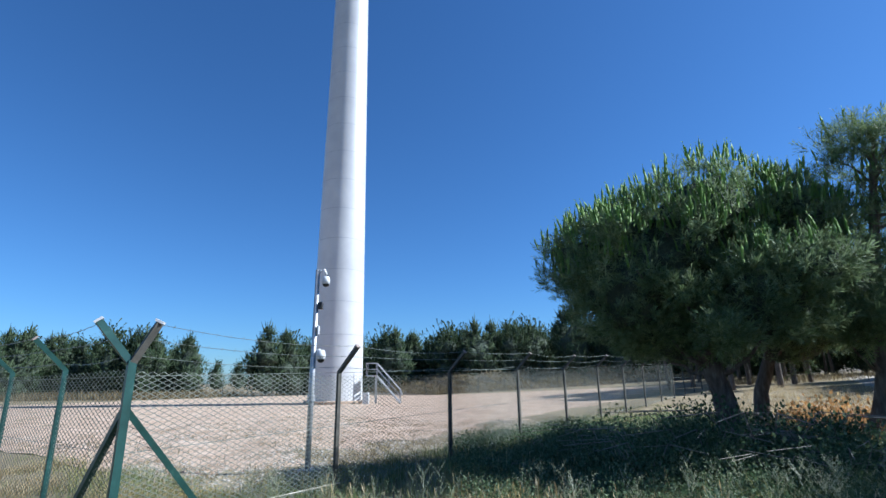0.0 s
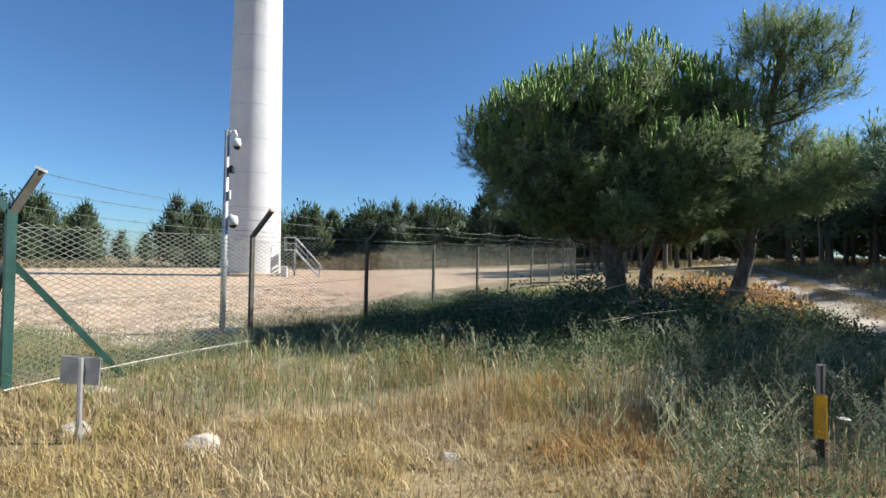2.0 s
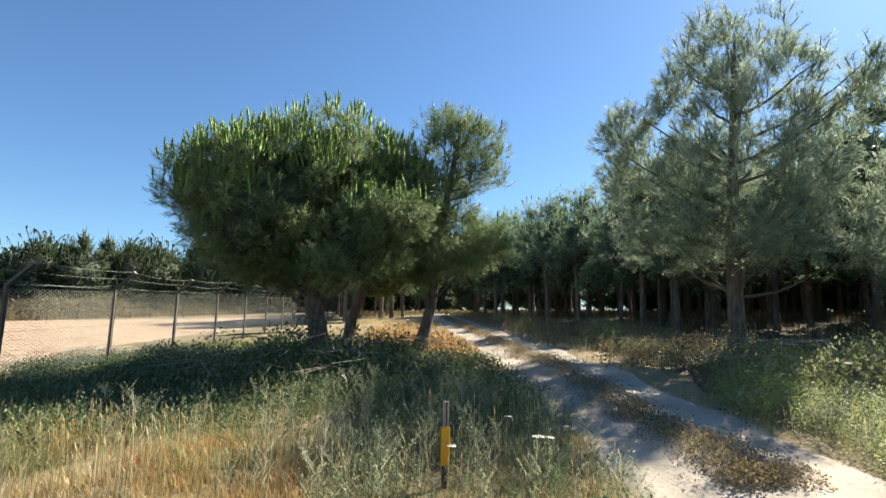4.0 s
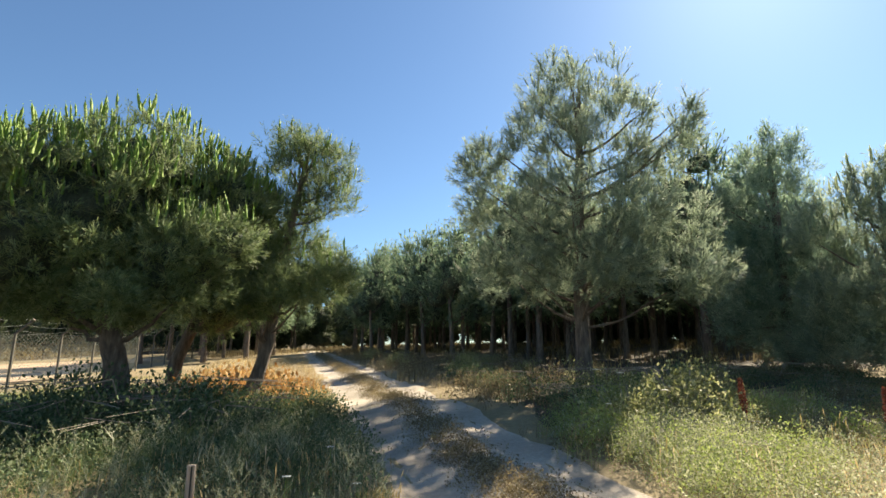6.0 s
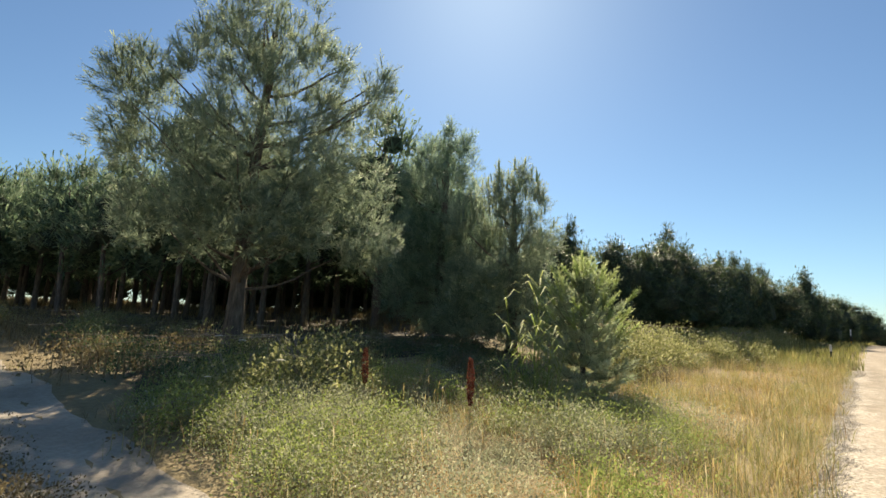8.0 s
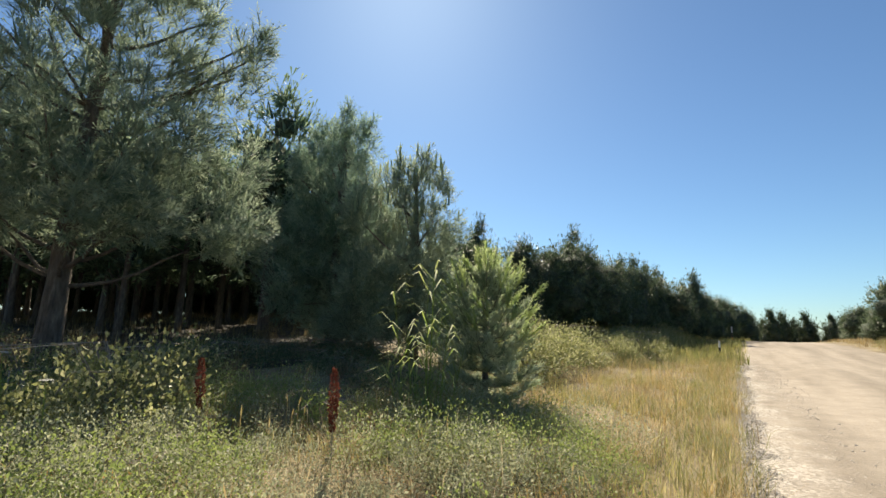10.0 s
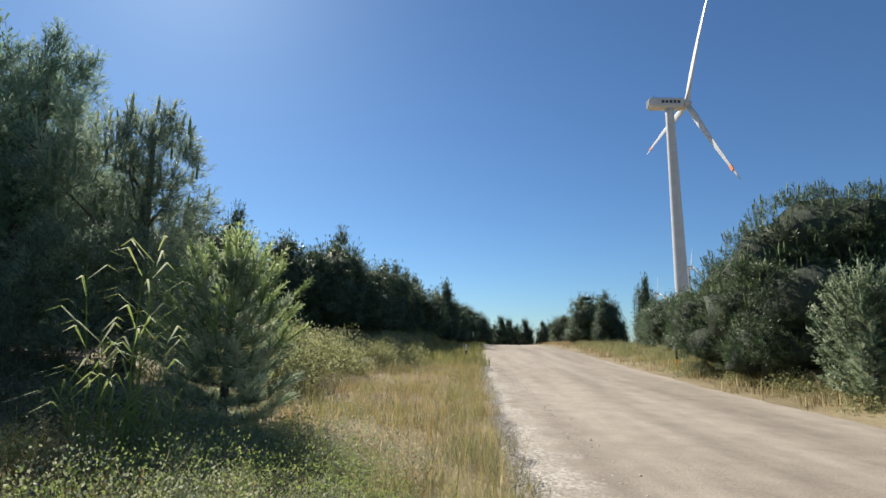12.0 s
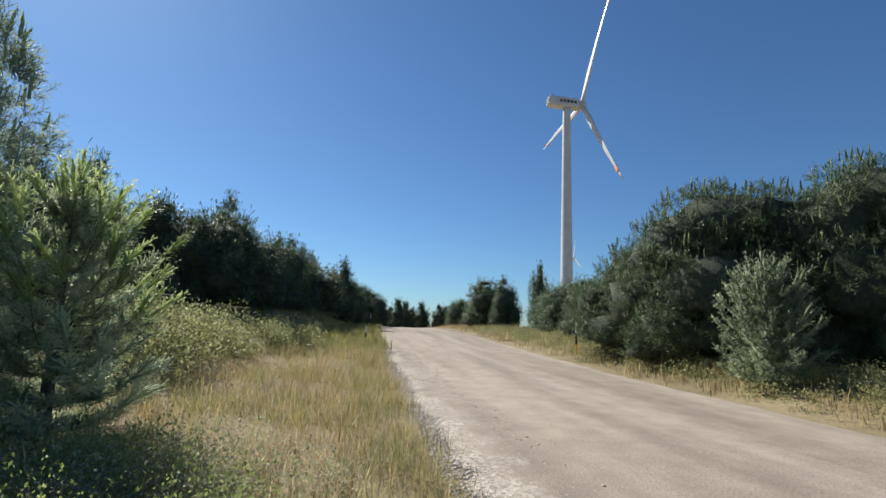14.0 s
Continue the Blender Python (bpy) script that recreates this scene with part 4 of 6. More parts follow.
def turbine(name, at, hub, blade_len, heading, phase, tower_r, label):
    t = thing(name, at)
    tower(t, hub - 1.6, tower_r, tower_r * 0.58, 6)
    turn = Matrix.Translation((0, 0, hub)) @ Matrix.Rotation(heading, 4, "Z")
    k = blade_len / 38.0
    bm = bmesh.new()
    box(bm, (11.0 * k, 3.3 * k, 3.4 * k), turn @ Matrix.Translation((-1.2 * k, 0, 0)), 0.5 * k)
    nac = part("nacelle", bm, WHITE_STEEL, t)
    bm = bmesh.new()
    tube(bm, [turn @ Vector((4.3 * k, 0, 0)), turn @ Vector((5.6 * k, 0, 0)), turn @ Vector((6.8 * k, 0, 0)), turn @ Vector((7.3 * k, 0, 0))], [1.6 * k, 1.6 * k, 1.1 * k, 0.2 * k], 20)
    part("hub", bm, WHITE_STEEL, t, smooth=True)
    for i in range(3):
        bm = bmesh.new()
        blade(bm, blade_len)
        bmesh.ops.transform(bm, matrix=turn @ Matrix.Translation((5.6 * k, 0, 0)) @ Matrix.Rotation(phase + i * 2 * math.pi / 3, 4, "X") @ Matrix.Rotation(radians(90), 4, "Z"), verts=bm.verts)
        b = part("blade", bm, WHITE_STEEL, t, smooth=True)
        if k > 0.9:
            for f in (0.86,):
                bm = bmesh.new()
                bend = 0.06 * blade_len * f * f
                box(bm, (1.15, 0.26, 2.6), turn @ Matrix.Translation((5.6 * k, 0, 0)) @ Matrix.Rotation(phase + i * 2 * math.pi / 3, 4, "X") @ Matrix.Rotation(radians(90), 4, "Z") @ Matrix.Translation((0.05, -bend, f * blade_len)), 0.05)
                part("warning_band", bm, ORANGE, b)
    return tagged(t, label, "wind turbine"), nac, turn


_, nacelle2, turn2 = turbine("wind_turbine", (92.3, -140.8, 0.0), 77.0, 38.0, radians(-123), radians(27), 2.15, "white three-bladed wind turbine with a grey nacelle beyond the pines")
# dark name plate on the nacelle's side, as plain bars
for i in range(5):
    bm = bmesh.new()
    box(bm, (0.85, 0.05, 0.95), turn2 @ Matrix.Translation((-2.6 + 1.25 * i, -1.68, 0.1)))
    part("letter_bar", bm, BLACK, nacelle2)
bm = bmesh.new()
ring_tube(bm, [(0, 1.15), (0.08, 1.15)], 20)
bmesh.ops.transform(bm, matrix=turn2 @ Matrix.Translation((-6.72, 0, 0)) @ Matrix.Rotation(radians(-90), 4, "Y"), verts=bm.verts)
part("vent", bm, BLACK, nacelle2)
bm = bmesh.new()
tube(bm, [turn2 @ Vector((-4.6, 0.6, 1.6)), turn2 @ Vector((-4.6, 0.6, 3.0)), turn2 @ Vector((-4.2, 0.6, 3.2))], 0.08, 6)
part("wind_mast", bm, BLACK, nacelle2)
turbine("wind_turbine", (367, -602, 0.0), 100.0, 26.0, radians(-123), radians(5), 2.0, "distant white wind turbine beyond the trees")
turbine("wind_turbine", (457, -662, 0.0), 76.0, 28.0, radians(-123), radians(-6), 2.0, "far white wind turbine, only a blade above the pines")

# tower stairs
stairs = thing("tower_stairs", (-6.0, 43.6, 0.0))
for sy in (-0.45, 0.45):
    bm = bmesh.new()
    tube(bm, [(0.2, sy, 2.25), (1.0, sy, 2.25), (3.0, sy, 0.05)], 0.055, 6)
    part("stringer", bm, GALV, stairs)
    bm = bmesh.new()
    tube(bm, [(0.1, sy, 3.3), (1.0, sy, 3.3), (3.0, sy, 1.1), (3.15, sy, 0.7)], 0.032, 6)
    part("handrail", bm, GALV, stairs)
    bm = bmesh.new()
    tube(bm, [(0.1, sy, 2.8), (1.0, sy, 2.8), (3.0, sy, 0.6)], 0.024, 6)
    part("midrail", bm, GALV, stairs)
    for x, z in ((0.15, 2.25), (1.0, 2.25), (2.0, 1.15), (3.0, 0.05)):
        bm = bmesh.new()
        tube(bm, [(x, sy, z), (x, sy, z + 1.05)], 0.026, 6)
        part("baluster", bm, GALV, stairs)
for i in range(11):
    bm = bmesh.new()
    box(bm, (0.26, 0.86, 0.035), Matrix.Translation((1.1 + i * 0.182, 0, 2.05 - i * 0.2)), 0.006)
    part("tread", bm, GALV, stairs)
bm = bmesh.new()
box(bm, (1.0, 0.95, 0.05), Matrix.Translation((0.5, 0, 2.27)), 0.008)
part("landing", bm, GALV, stairs)
for sy in (-0.4, 0.4):
    bm = bmesh.new()
    tube(bm, [(0.95, sy, 0), (0.95, sy, 2.25)], 0.045, 6)
    part("leg", bm, GALV, stairs)
tagged(stairs, "galvanised steel stairs with handrails at the tower foot", "stairs")
bm = bmesh.new()
box(bm, (0.5, 0.5, 0.9), Matrix.Translation((-5.75, 42.6, 0.45)), 0.03)
tagged(part("cabinet", bm, CAMERA_WHITE), "small pale box beside the tower stairs", "cabinet")

# ---- fence round the yard ----
SP = 3.33
R_POSTS = [(FC[0] + FD[0] * SP * k, FC[1] + FD[1] * SP * k) for k in range(1, 15)]
L_POSTS = [(FC[0] + FL[0] * k, FC[1] + FL[1] * k) for k in (2.0, 4.25, 6.5, 8.75, 11.0, 13.25)]
fence = thing("chain_link_fence", (FC[0], FC[1], 0.0))
tagged(fence, "chain-link fence with green and shade-dark posts and barbed wire arms", "fence")
OUT_R, OUT_L = (0.808, -0.589), (-0.589, -0.808)


def rel(x, y, z):
    return Vector((x - FC[0], y - FC[1], z))


def l_profile(bm, pts, w):
    """Rounded square section along points."""
    tube(bm, pts, w, 4)


def fence_post(x, y, out, mat, h=1.92, w=0.045):
    z0 = gz(x, y)
    bm = bmesh.new()
    l_profile(bm, [rel(x, y, z0 - 0.2), rel(x, y, z0 + h * 0.5), rel(x, y, z0 + h), rel(x + out[0] * 0.42, y + out[1] * 0.42, z0 + h + 0.42)], w)
    p = part("post", bm, mat, fence, "green painted steel post" if mat is GREEN_PAINT else "steel post, darkened like its shaded side")
    bm = bmesh.new()
    e = rel(x + out[0] * 0.425, y + out[1] * 0.425, z0 + h + 0.425)
    box(bm, (0.075, 0.075, 0.02), Matrix.Translation(e) @ Vector((out[0], out[1], 1.0)).to_track_quat("Z", "Y").to_matrix().to_4x4())
    part("end_cap", bm, WEATHERED, p)


for k, (x, y) in enumerate(R_POSTS):
    fence_post(x, y, OUT_R, DARK_POST)
for x, y in L_POSTS:
    fence_post(x, y, OUT_L, GREEN_PAINT, 1.96)
# corner post with two arms and two braces
bm = bmesh.new()
l_profile(bm, [rel(*FC, -0.2), rel(*FC, 1.0), rel(*FC, 2.05)], 0.062)
corner = part("corner_post", bm, GREEN_PAINT, fence, "thick green painted corner post")
for dx, dy, m in ((-0.36, -0.17, GREEN_PAINT), (0.24, 0.06, DARK_POST)):
    bm = bmesh.new()
    l_profile(bm, [rel(FC[0], FC[1], 2.0), rel(FC[0] + dx * 0.5, FC[1] + dy * 0.5, 2.25), rel(FC[0] + dx, FC[1] + dy, 2.5)], 0.055)
    part("arm", bm, m, corner)
    bm = bmesh.new()
    box(bm, (0.1, 0.1, 0.03), Matrix.Translation(rel(FC[0] + dx, FC[1] + dy, 2.51)) @ Vector((dx, dy, 0.5)).to_track_quat("Z", "Y").to_matrix().to_4x4())
    part("end_cap", bm, CAMERA_WHITE, corner)
for d, k in ((FD, 1.32), (FL, 1.35)):
    bm = bmesh.new()
    l_profile(bm, [rel(*FC, 1.5), rel(FC[0] + d[0] * k * 0.5, FC[1] + d[1] * k * 0.5, 0.72), rel(FC[0] + d[0] * k, FC[1] + d[1] * k, -0.08)], 0.05)
    part("brace", bm, GREEN_PAINT, fence)


def chain_link(a, b, h, cell, wire):
    """Diamond mesh between two posts: zigzag flat wires."""
    a, b = np.array([*a, 0.0]), np.array([*b, 0.0])
    ln = np.linalg.norm(b - a)
    d = (b - a) / ln
    nrm = np.array([-d[1], d[0], 0])
    rows = int(h / cell * 2)
    cols = int(ln / cell)
    za, zb = gz(a[0], a[1]), gz(b[0], b[1])
    V, T, o = [], [], 0
    zs = np.arange(rows + 1) * cell / 2 + 0.05
    for c in range(cols):
        # every other wire is mirrored, so that neighbours meet in diamonds
        s = np.clip(c * cell + ((np.arange(rows + 1) + c) % 2) * cell, 0, ln)
        p = a[None, :] + d[None, :] * s[:, None]
        p[:, 2] = zs + za + (zb - za) * s / ln
        p = p + nrm[None, :] * (((np.arange(rows + 1) + c) % 2)[:, None] - 0.5) * wire
        q = np.stack([p - d * wire * 0.75, p + d * wire * 0.75, p + nrm * wire * 0.8], 1).reshape(-1, 3)
        V.append(q)
        for r in range(rows):
            i = o + r * 3
            T += [(i, i + 1, i + 4), (i, i + 4, i + 3), (i + 1, i + 2, i + 5), (i + 1, i + 5, i + 4)]
        o += len(q)
    v = np.concatenate(V) - np.array([FC[0], FC[1], 0])
    return tri_mesh("chain_link", v, np.array(T))


for i, (a, b) in enumerate(zip([FC] + R_POSTS[:9], R_POSTS[:9])):
    cell = 0.065 if i < 3 else 0.09 if i < 5 else 0.14
    link_mesh("chain_link", chain_link(a, b, 1.85, cell, 0.01 if i < 3 else 0.011), WIRE, fence, "grey-green diamond wire mesh")
for i, (a, b) in enumerate(zip([FC] + L_POSTS[:4], L_POSTS[:4])):
    link_mesh("chain_link", chain_link(a, b, 1.88, 0.065, 0.008), WIRE, fence, "grey-green diamond wire mesh")


def strand(a, b, sag, barbs=True, r=0.0035, name="barbed_wire", parent=None, mat=None, step=0.18):
    a, b = Vector(a), Vector(b)
    bm = bmesh.new()
    n = 12
    pts = [a.lerp(b, i / n) - Vector((0, 0, sag * 4 * (i / n) * (1 - i / n))) for i in range(n + 1)]
    tube(bm, pts, r, 4)
    if barbs:
        m = int((b - a).length / step)
        for k in range(1, m):
            f = k / m
            p = a.lerp(b, f) - Vector((0, 0, sag * 4 * f * (1 - f)))
            tube(bm, [p + Vector((0.01, 0.008, 0.022)), p - Vector((0.01, 0.008, 0.022))], 0.0025, 3)
    return part(name, bm, mat or WIRE, parent or fence)


def arm_pt(x, y, out, f, h=1.92):
    return rel(x + out[0] * 0.42 * f, y + out[1] * 0.42 * f, gz(x, y) + h + 0.42 * f + 0.03)


srng = random.Random(5)
for f in (0.15, 0.55, 0.95):
    pts = [rel(FC[0] + 0.24 * f, FC[1] + 0.06 * f, 2.03 + 0.47 * f)] + [arm_pt(x, y, OUT_R, f) for x, y in R_POSTS]
    for a, b in zip(pts[:10], pts[1:11]):
        strand(a, b, srng.uniform(0.02, 0.08))
    pts = [rel(FC[0] - 0.36 * f, FC[1] - 0.17 * f, 2.03 + 0.47 * f)] + [arm_pt(x, y, OUT_L, f, 1.96) for x, y in L_POSTS]
    for a, b in zip(pts[:5], pts[1:6]):
        strand(a, b, srng.uniform(0.01, 0.06))
for z in (0.1, 1.0, 1.86):
    strand(rel(*FC, z), rel(*R_POSTS[8], z + gz(*R_POSTS[8]) * 1), 0.01, False, 0.004, "tension_wire")
    strand(rel(*FC, z), rel(*L_POSTS[4], z), 0.01, False, 0.004, "tension_wire")
strand(rel(FC[0] + 0.05, FC[1] - 0.1, 0.12), rel(R_POSTS[0][0] + 0.1, R_POSTS[0][1] - 0.1, 0.2), -0.03, False, 0.011, "cord", mat=ROPE)

# back fence beyond the yard
back = thing("back_fence", (-30.0, 66.0, 0.0))
tagged(back, "distant wire fence on thin posts behind the gravel yard", "fence")
for i in range(30):
    bm = bmesh.new()
    x, y = -34 + i * 3.3, 4.0 - 0.25 * i
    tube(bm, [(x, y, -0.1), (x, y, 1.9), (x + 0.15, y - 0.3, 2.2)], 0.05, 4)
    part("post", bm, DARK_POST, back)
for z in (0.6, 1.2, 1.85, 2.15):
    bm = bmesh.new()
    tube(bm, [(-34, 4.0, z), (-34 + 29 * 3.3, 4.0 - 0.25 * 29, z)], 0.012, 4)
    part("line_wire", bm, WIRE, back)

# ---- camera pole in the yard ----
pole = thing("camera_pole", (-2.62, 11.1, gz(-2.62, 11.1)))
bm = bmesh.new()
tube(bm, [(0, 0, -0.1), (0, 0, 1.4), (0, 0, 4.25)], [0.06, 0.06, 0.05], 14)
part("mast", bm, GALV, pole, smooth=True)
bm = bmesh.new()
tube(bm, [(0, 0, 1.38), (0, 0, 1.5)], 0.085, 14)
part("collar", bm, GALV, pole)
bm = bmesh.new()
tube(bm, [(0.02, 0, 4.1), (0.08, -0.02, 4.25), (0.16, -0.03, 4.24), (0.2, -0.03, 4.12)], 0.028, 8)
part("bracket", bm, CAMERA_WHITE, pole, smooth=True)


def dome(parent, at, r):
    bm = bmesh.new()
    rows = [(0.10, 0.3), (0.09, 0.75), (0.0, 1.0), (-0.10, 1.0), (-0.105, 0.85)]
    ring_tube(bm, [(z * r * 10 * 0.14 / 0.14 * 1.0, q * r) for z, q in rows][::-1], 16)
    bmesh.ops.transform(bm, matrix=Matrix.Translation(at), verts=bm.verts)
    h = part("camera_head", bm, CAMERA_WHITE, parent, "white dome camera housing", True)
    bm = bmesh.new()
    bmesh.ops.create_uvsphere(bm, u_segments=14, v_segments=8, radius=r * 0.82, matrix=Matrix.Translation(Vector(at) - Vector((0, 0, r * 0.95))))
    part("lens_dome", bm, BLACK, h, "dark glossy dome", True)


dome(pole, (0.2, -0.03, 4.0), 0.09)
dome(pole, (0.17, -0.03, 2.35), 0.1)
bm = bmesh.new()
tube(bm, [(0.02, 0, 2.4), (0.12, -0.02, 2.45), (0.17, -0.03, 2.42)], 0.03, 8)
part("bracket", bm, CAMERA_WHITE, pole)
bm = bmesh.new()
box(bm, (0.1, 0.12, 0.16), Matrix.Translation((0.11, -0.03, 3.42)), 0.015)
part("lamp_box", bm, BLACK, pole, "small black lamp box")
bm = bmesh.new()
box(bm, (0.05, 0.08, 0.2), Matrix.Translation((0.08, -0.03, 2.88)), 0.012)
part("junction_box", bm, CAMERA_WHITE, pole, "small white junction box")
bm = bmesh.new()
box(bm, (0.34, 0.34, 0.05), Matrix.Translation((0, 0, 0.02)), 0.01)
part("base_plate", bm, GALV, pole)
tagged(pole, "galvanised pole with two white dome cameras inside the fence", "camera pole")

# ---- small sign, marker post, verge posts ----
sgn = thing("small_sign", (-2.15, 4.7, gz(-2.15, 4.7) - 0.09), radians(-8))
bm = bmesh.new()
tube(bm, [(0, 0, -0.15), (0, 0, 0.4), (0, 0, 0.8)], 0.022, 8)
part("stake", bm, GALV, sgn)
bm = bmesh.new()
box(bm, (0.33, 0.012, 0.23), Matrix.Translation((-0.02, 0.03, 0.69)) @ Matrix.Rotation(radians(3), 4, "Y"), 0.004)
part("plate", bm, GALV, sgn, "plain grey metal plate seen from behind")
tagged(sgn, "small grey metal sign on a thin stake in dry grass", "sign")

mk = thing("marker_post", (3.82, 3.46, gz(3.82, 3.46)), radians(-35))
for nm, w, dp, z0, z1, m, lb in (("foot", 0.06, 0.05, -0.1, 0.22, BLACK, "black base"), ("sleeve", 0.085, 0.05, 0.2, 0.56, YELLOW, "yellow sleeve"), ("board", 0.062, 0.03, 0.54, 0.8, WEATHERED, "weathered grey-brown top board")):
    bm = bmesh.new()
    box(bm, (w, dp, z1 - z0), Matrix.Translation((0, 0, (z0 + z1) / 2)), 0.008)
    part(nm, bm, m, mk, lb)
bm = bmesh.new()
box(bm, (0.012, 0.006, 0.22), Matrix.Translation((0.004, -0.017, 0.68)))
part("dark_stripe", bm, BLACK, mk)
tagged(mk, "yellow and black cable marker post in the weeds", "marker post")


def verge_post(x, y, h):
    t = thing("verge_post", (x, y, gz(x, y)))
    bm = bmesh.new()
    tube(bm, [(0, 0, -0.1), (0, 0, h * 0.45)], 0.05, 8)
    part("lower_stake", bm, YELLOW, t, "dull yellow and black lower half")
    bm = bmesh.new()
    tube(bm, [(0, 0, h * 0.3), (0, 0, h * 0.62)], 0.052, 8)
    part("dark_band", bm, BLACK, t)
    bm = bmesh.new()
    tube(bm, [(0, 0, h * 0.6), (0, 0, h)], 0.051, 8)
    part("white_band", bm, CAMERA_WHITE, t)
    return tagged(t, "thin roadside post with white top and dark band", "post", "verge posts")


for s, w, h in ((18.5, -8.6, 1.55), (47, -9.4, 1.3), (46, 0.9, 1.4), (24, 1.0, 0.9)):
    x, y = road_at(s, w)
    verge_post(x, y, h)


# ---- plants ----
def blades(n, h, spread, width, rng, seg=2, droop=0.35):
    """A tuft of grass: bent tapered blades."""
    V, T, o = [], [], 0
    for i in range(n):
        a, b = rng.uniform(0, 6.283), rng.uniform(0, 6.283)
        r = spread * math.sqrt(rng.uniform())
        hh, lean = h * rng.uniform(0.55, 1.1), rng.uniform(0.1, droop) * h
        p0 = np.array([r * math.cos(a), r * math.sin(a), -0.02])
        out = np.array([math.cos(b), math.sin(b), 0])
        side = np.array([-math.sin(b), math.cos(b), 0]) * width
        pm, pt = p0 + out * lean * 0.3 + np.array([0, 0, hh * 0.6]), p0 + out * lean + np.array([0, 0, hh])
        V += [p0 - side, p0 + side, pm - side * 0.7, pm + side * 0.7, pt]
        T += [(o, o + 1, o + 3), (o, o + 3, o + 2), (o + 2, o + 3, o + 4)]
        o += 5
    return np.array(V), np.array(T)


def eared(n, h, spread, rng):
    """Stalks with a seed head."""
    V, T, o = [], [], 0
    for i in range(n):
        a, b = rng.uniform(0, 6.283), rng.uniform(0, 6.283)
        r = spread * math.sqrt(rng.uniform())
        hh, lean = h * rng.uniform(0.7, 1.15), rng.uniform(0.05, 0.25) * h
        p0 = np.array([r * math.cos(a), r * math.sin(a), -0.02])
        out = np.array([math.cos(b), math.sin(b), 0])
        side = np.array([-math.sin(b), math.cos(b), 0])
        pm, pt = p0 + out * lean * 0.5 + np.array([0, 0, hh * 0.8]), p0 + out * lean + np.array([0, 0, hh])
        V += [p0 - side * 0.002, p0 + side * 0.002, pm - side * 0.0015, pm + side * 0.0015, pm + (pt - pm) * 0.4 - side * 0.0055, pm + (pt - pm) * 0.4 + side * 0.0055, pt]
        T += [(o, o + 1, o + 3), (o, o + 3, o + 2), (o + 2, o + 3, o + 5), (o + 2, o + 5, o + 4), (o + 4, o + 5, o + 6)]
        o += 7
    return np.array(V), np.array(T)


def leaves(n, h, r, size, rng):
    """A leafy tuft: folded leaves on a rounded bush outline."""
    d = rng.normal(size=(n, 3))
    d /= np.linalg.norm(d, axis=1, keepdims=True)
    d[:, 2] = np.abs(d[:, 2])
    p = d * np.array([r, r, h]) * rng.uniform(0.45, 1.05, (n, 1)) ** 0.6
    ax = d + rng.normal(size=(n, 3)) * 0.7 + np.array([0, 0, 0.2])
    R = frames_to(ax, rng)
    tv = np.array([[0, 0, 0], [0.3, 0.12, 0.5], [-0.3, 0.12, 0.5], [0, 0, 1.0]]) * size
    tt = np.array([[0, 1, 3], [0, 3, 2]])
    return scatter(tv, tt, p, R, rng.uniform(0.6, 1.3, n))


def field(name, mat, templates, n, sampler, seed, label, category, scale=(0.7, 1.3), lie=ground_z):
    """One sheet of uncountable growth."""
    rng = np.random.default_rng(seed)
    xy = sampler(rng, n)
    z = lie(xy[:, 0], xy[:, 1])
    k = rng.integers(0, len(templates), len(xy))
    th = rng.uniform(0, 2 * np.pi, len(xy))
    R = np.zeros((len(xy), 3, 3))
    R[:, 0, 0], R[:, 0, 1], R[:, 1, 0], R[:, 1, 1], R[:, 2, 2] = np.cos(th), -np.sin(th), np.sin(th), np.cos(th), 1
    sc = rng.uniform(*scale, len(xy))
    pos = np.concatenate([xy, z[:, None]], 1)
    chunks = [(*scatter(tv, tt, pos[k == i], R[k == i], sc[k == i]), 0) for i, (tv, tt) in enumerate(templates) if (k == i).any()]
    v, t, ix = join_tris(chunks)
    return tagged(link_mesh(name, tri_mesh(name, v, t), mat), label, category, kind="stuff")


def branchy(h, rng, twigs=9, leaf=0.009):
    """A branching weed: a thin stem, forked side twigs and small leaves."""
    V, T = [], []

    def stick(a, b, w):
        d = (b - a) / np.linalg.norm(b - a)
        side = np.cross(d, np.array([0.3, 0.5, 0.8]))
        side = side / np.linalg.norm(side) * w
        o = len(V)
        V.extend([a - side, a + side, b])
        T.append((o, o + 1, o + 2))

    top = np.array([rng.uniform(-0.12, 0.12), rng.uniform(-0.12, 0.12), 1.0]) * h
    foot = np.array([0, 0, -0.03])
    stick(foot, top, 0.004)
    for k in range(twigs):
        f = rng.uniform(0.25, 0.9)
        a = k * 2.4 + rng.uniform(-0.5, 0.5)
        p = foot + (top - foot) * f
        ln = h * (0.65 - 0.4 * f) * rng.uniform(0.7, 1.1)
        e = p + np.array([math.cos(a) * 0.6, math.sin(a) * 0.6, 0.8]) * ln
        stick(p, e, 0.0028)
        for j in range(6):
            q = p + (e - p) * rng.uniform(0.3, 1.0)
            d = rng.normal(size=3) + np.array([0, 0, 0.6])
            d = d / np.linalg.norm(d)
            side = np.cross(d, rng.normal(size=3))
            side = side / np.linalg.norm(side) * leaf * 0.4
            o = len(V)
            V.extend([q, q + d * leaf * 1.2 - side, q + d * leaf * 1.2 + side, q + d * leaf * 2.4])
            T.extend([(o, o + 1, o + 2), (o + 1, o + 3, o + 2)])
    return np.array(V), np.array(T)


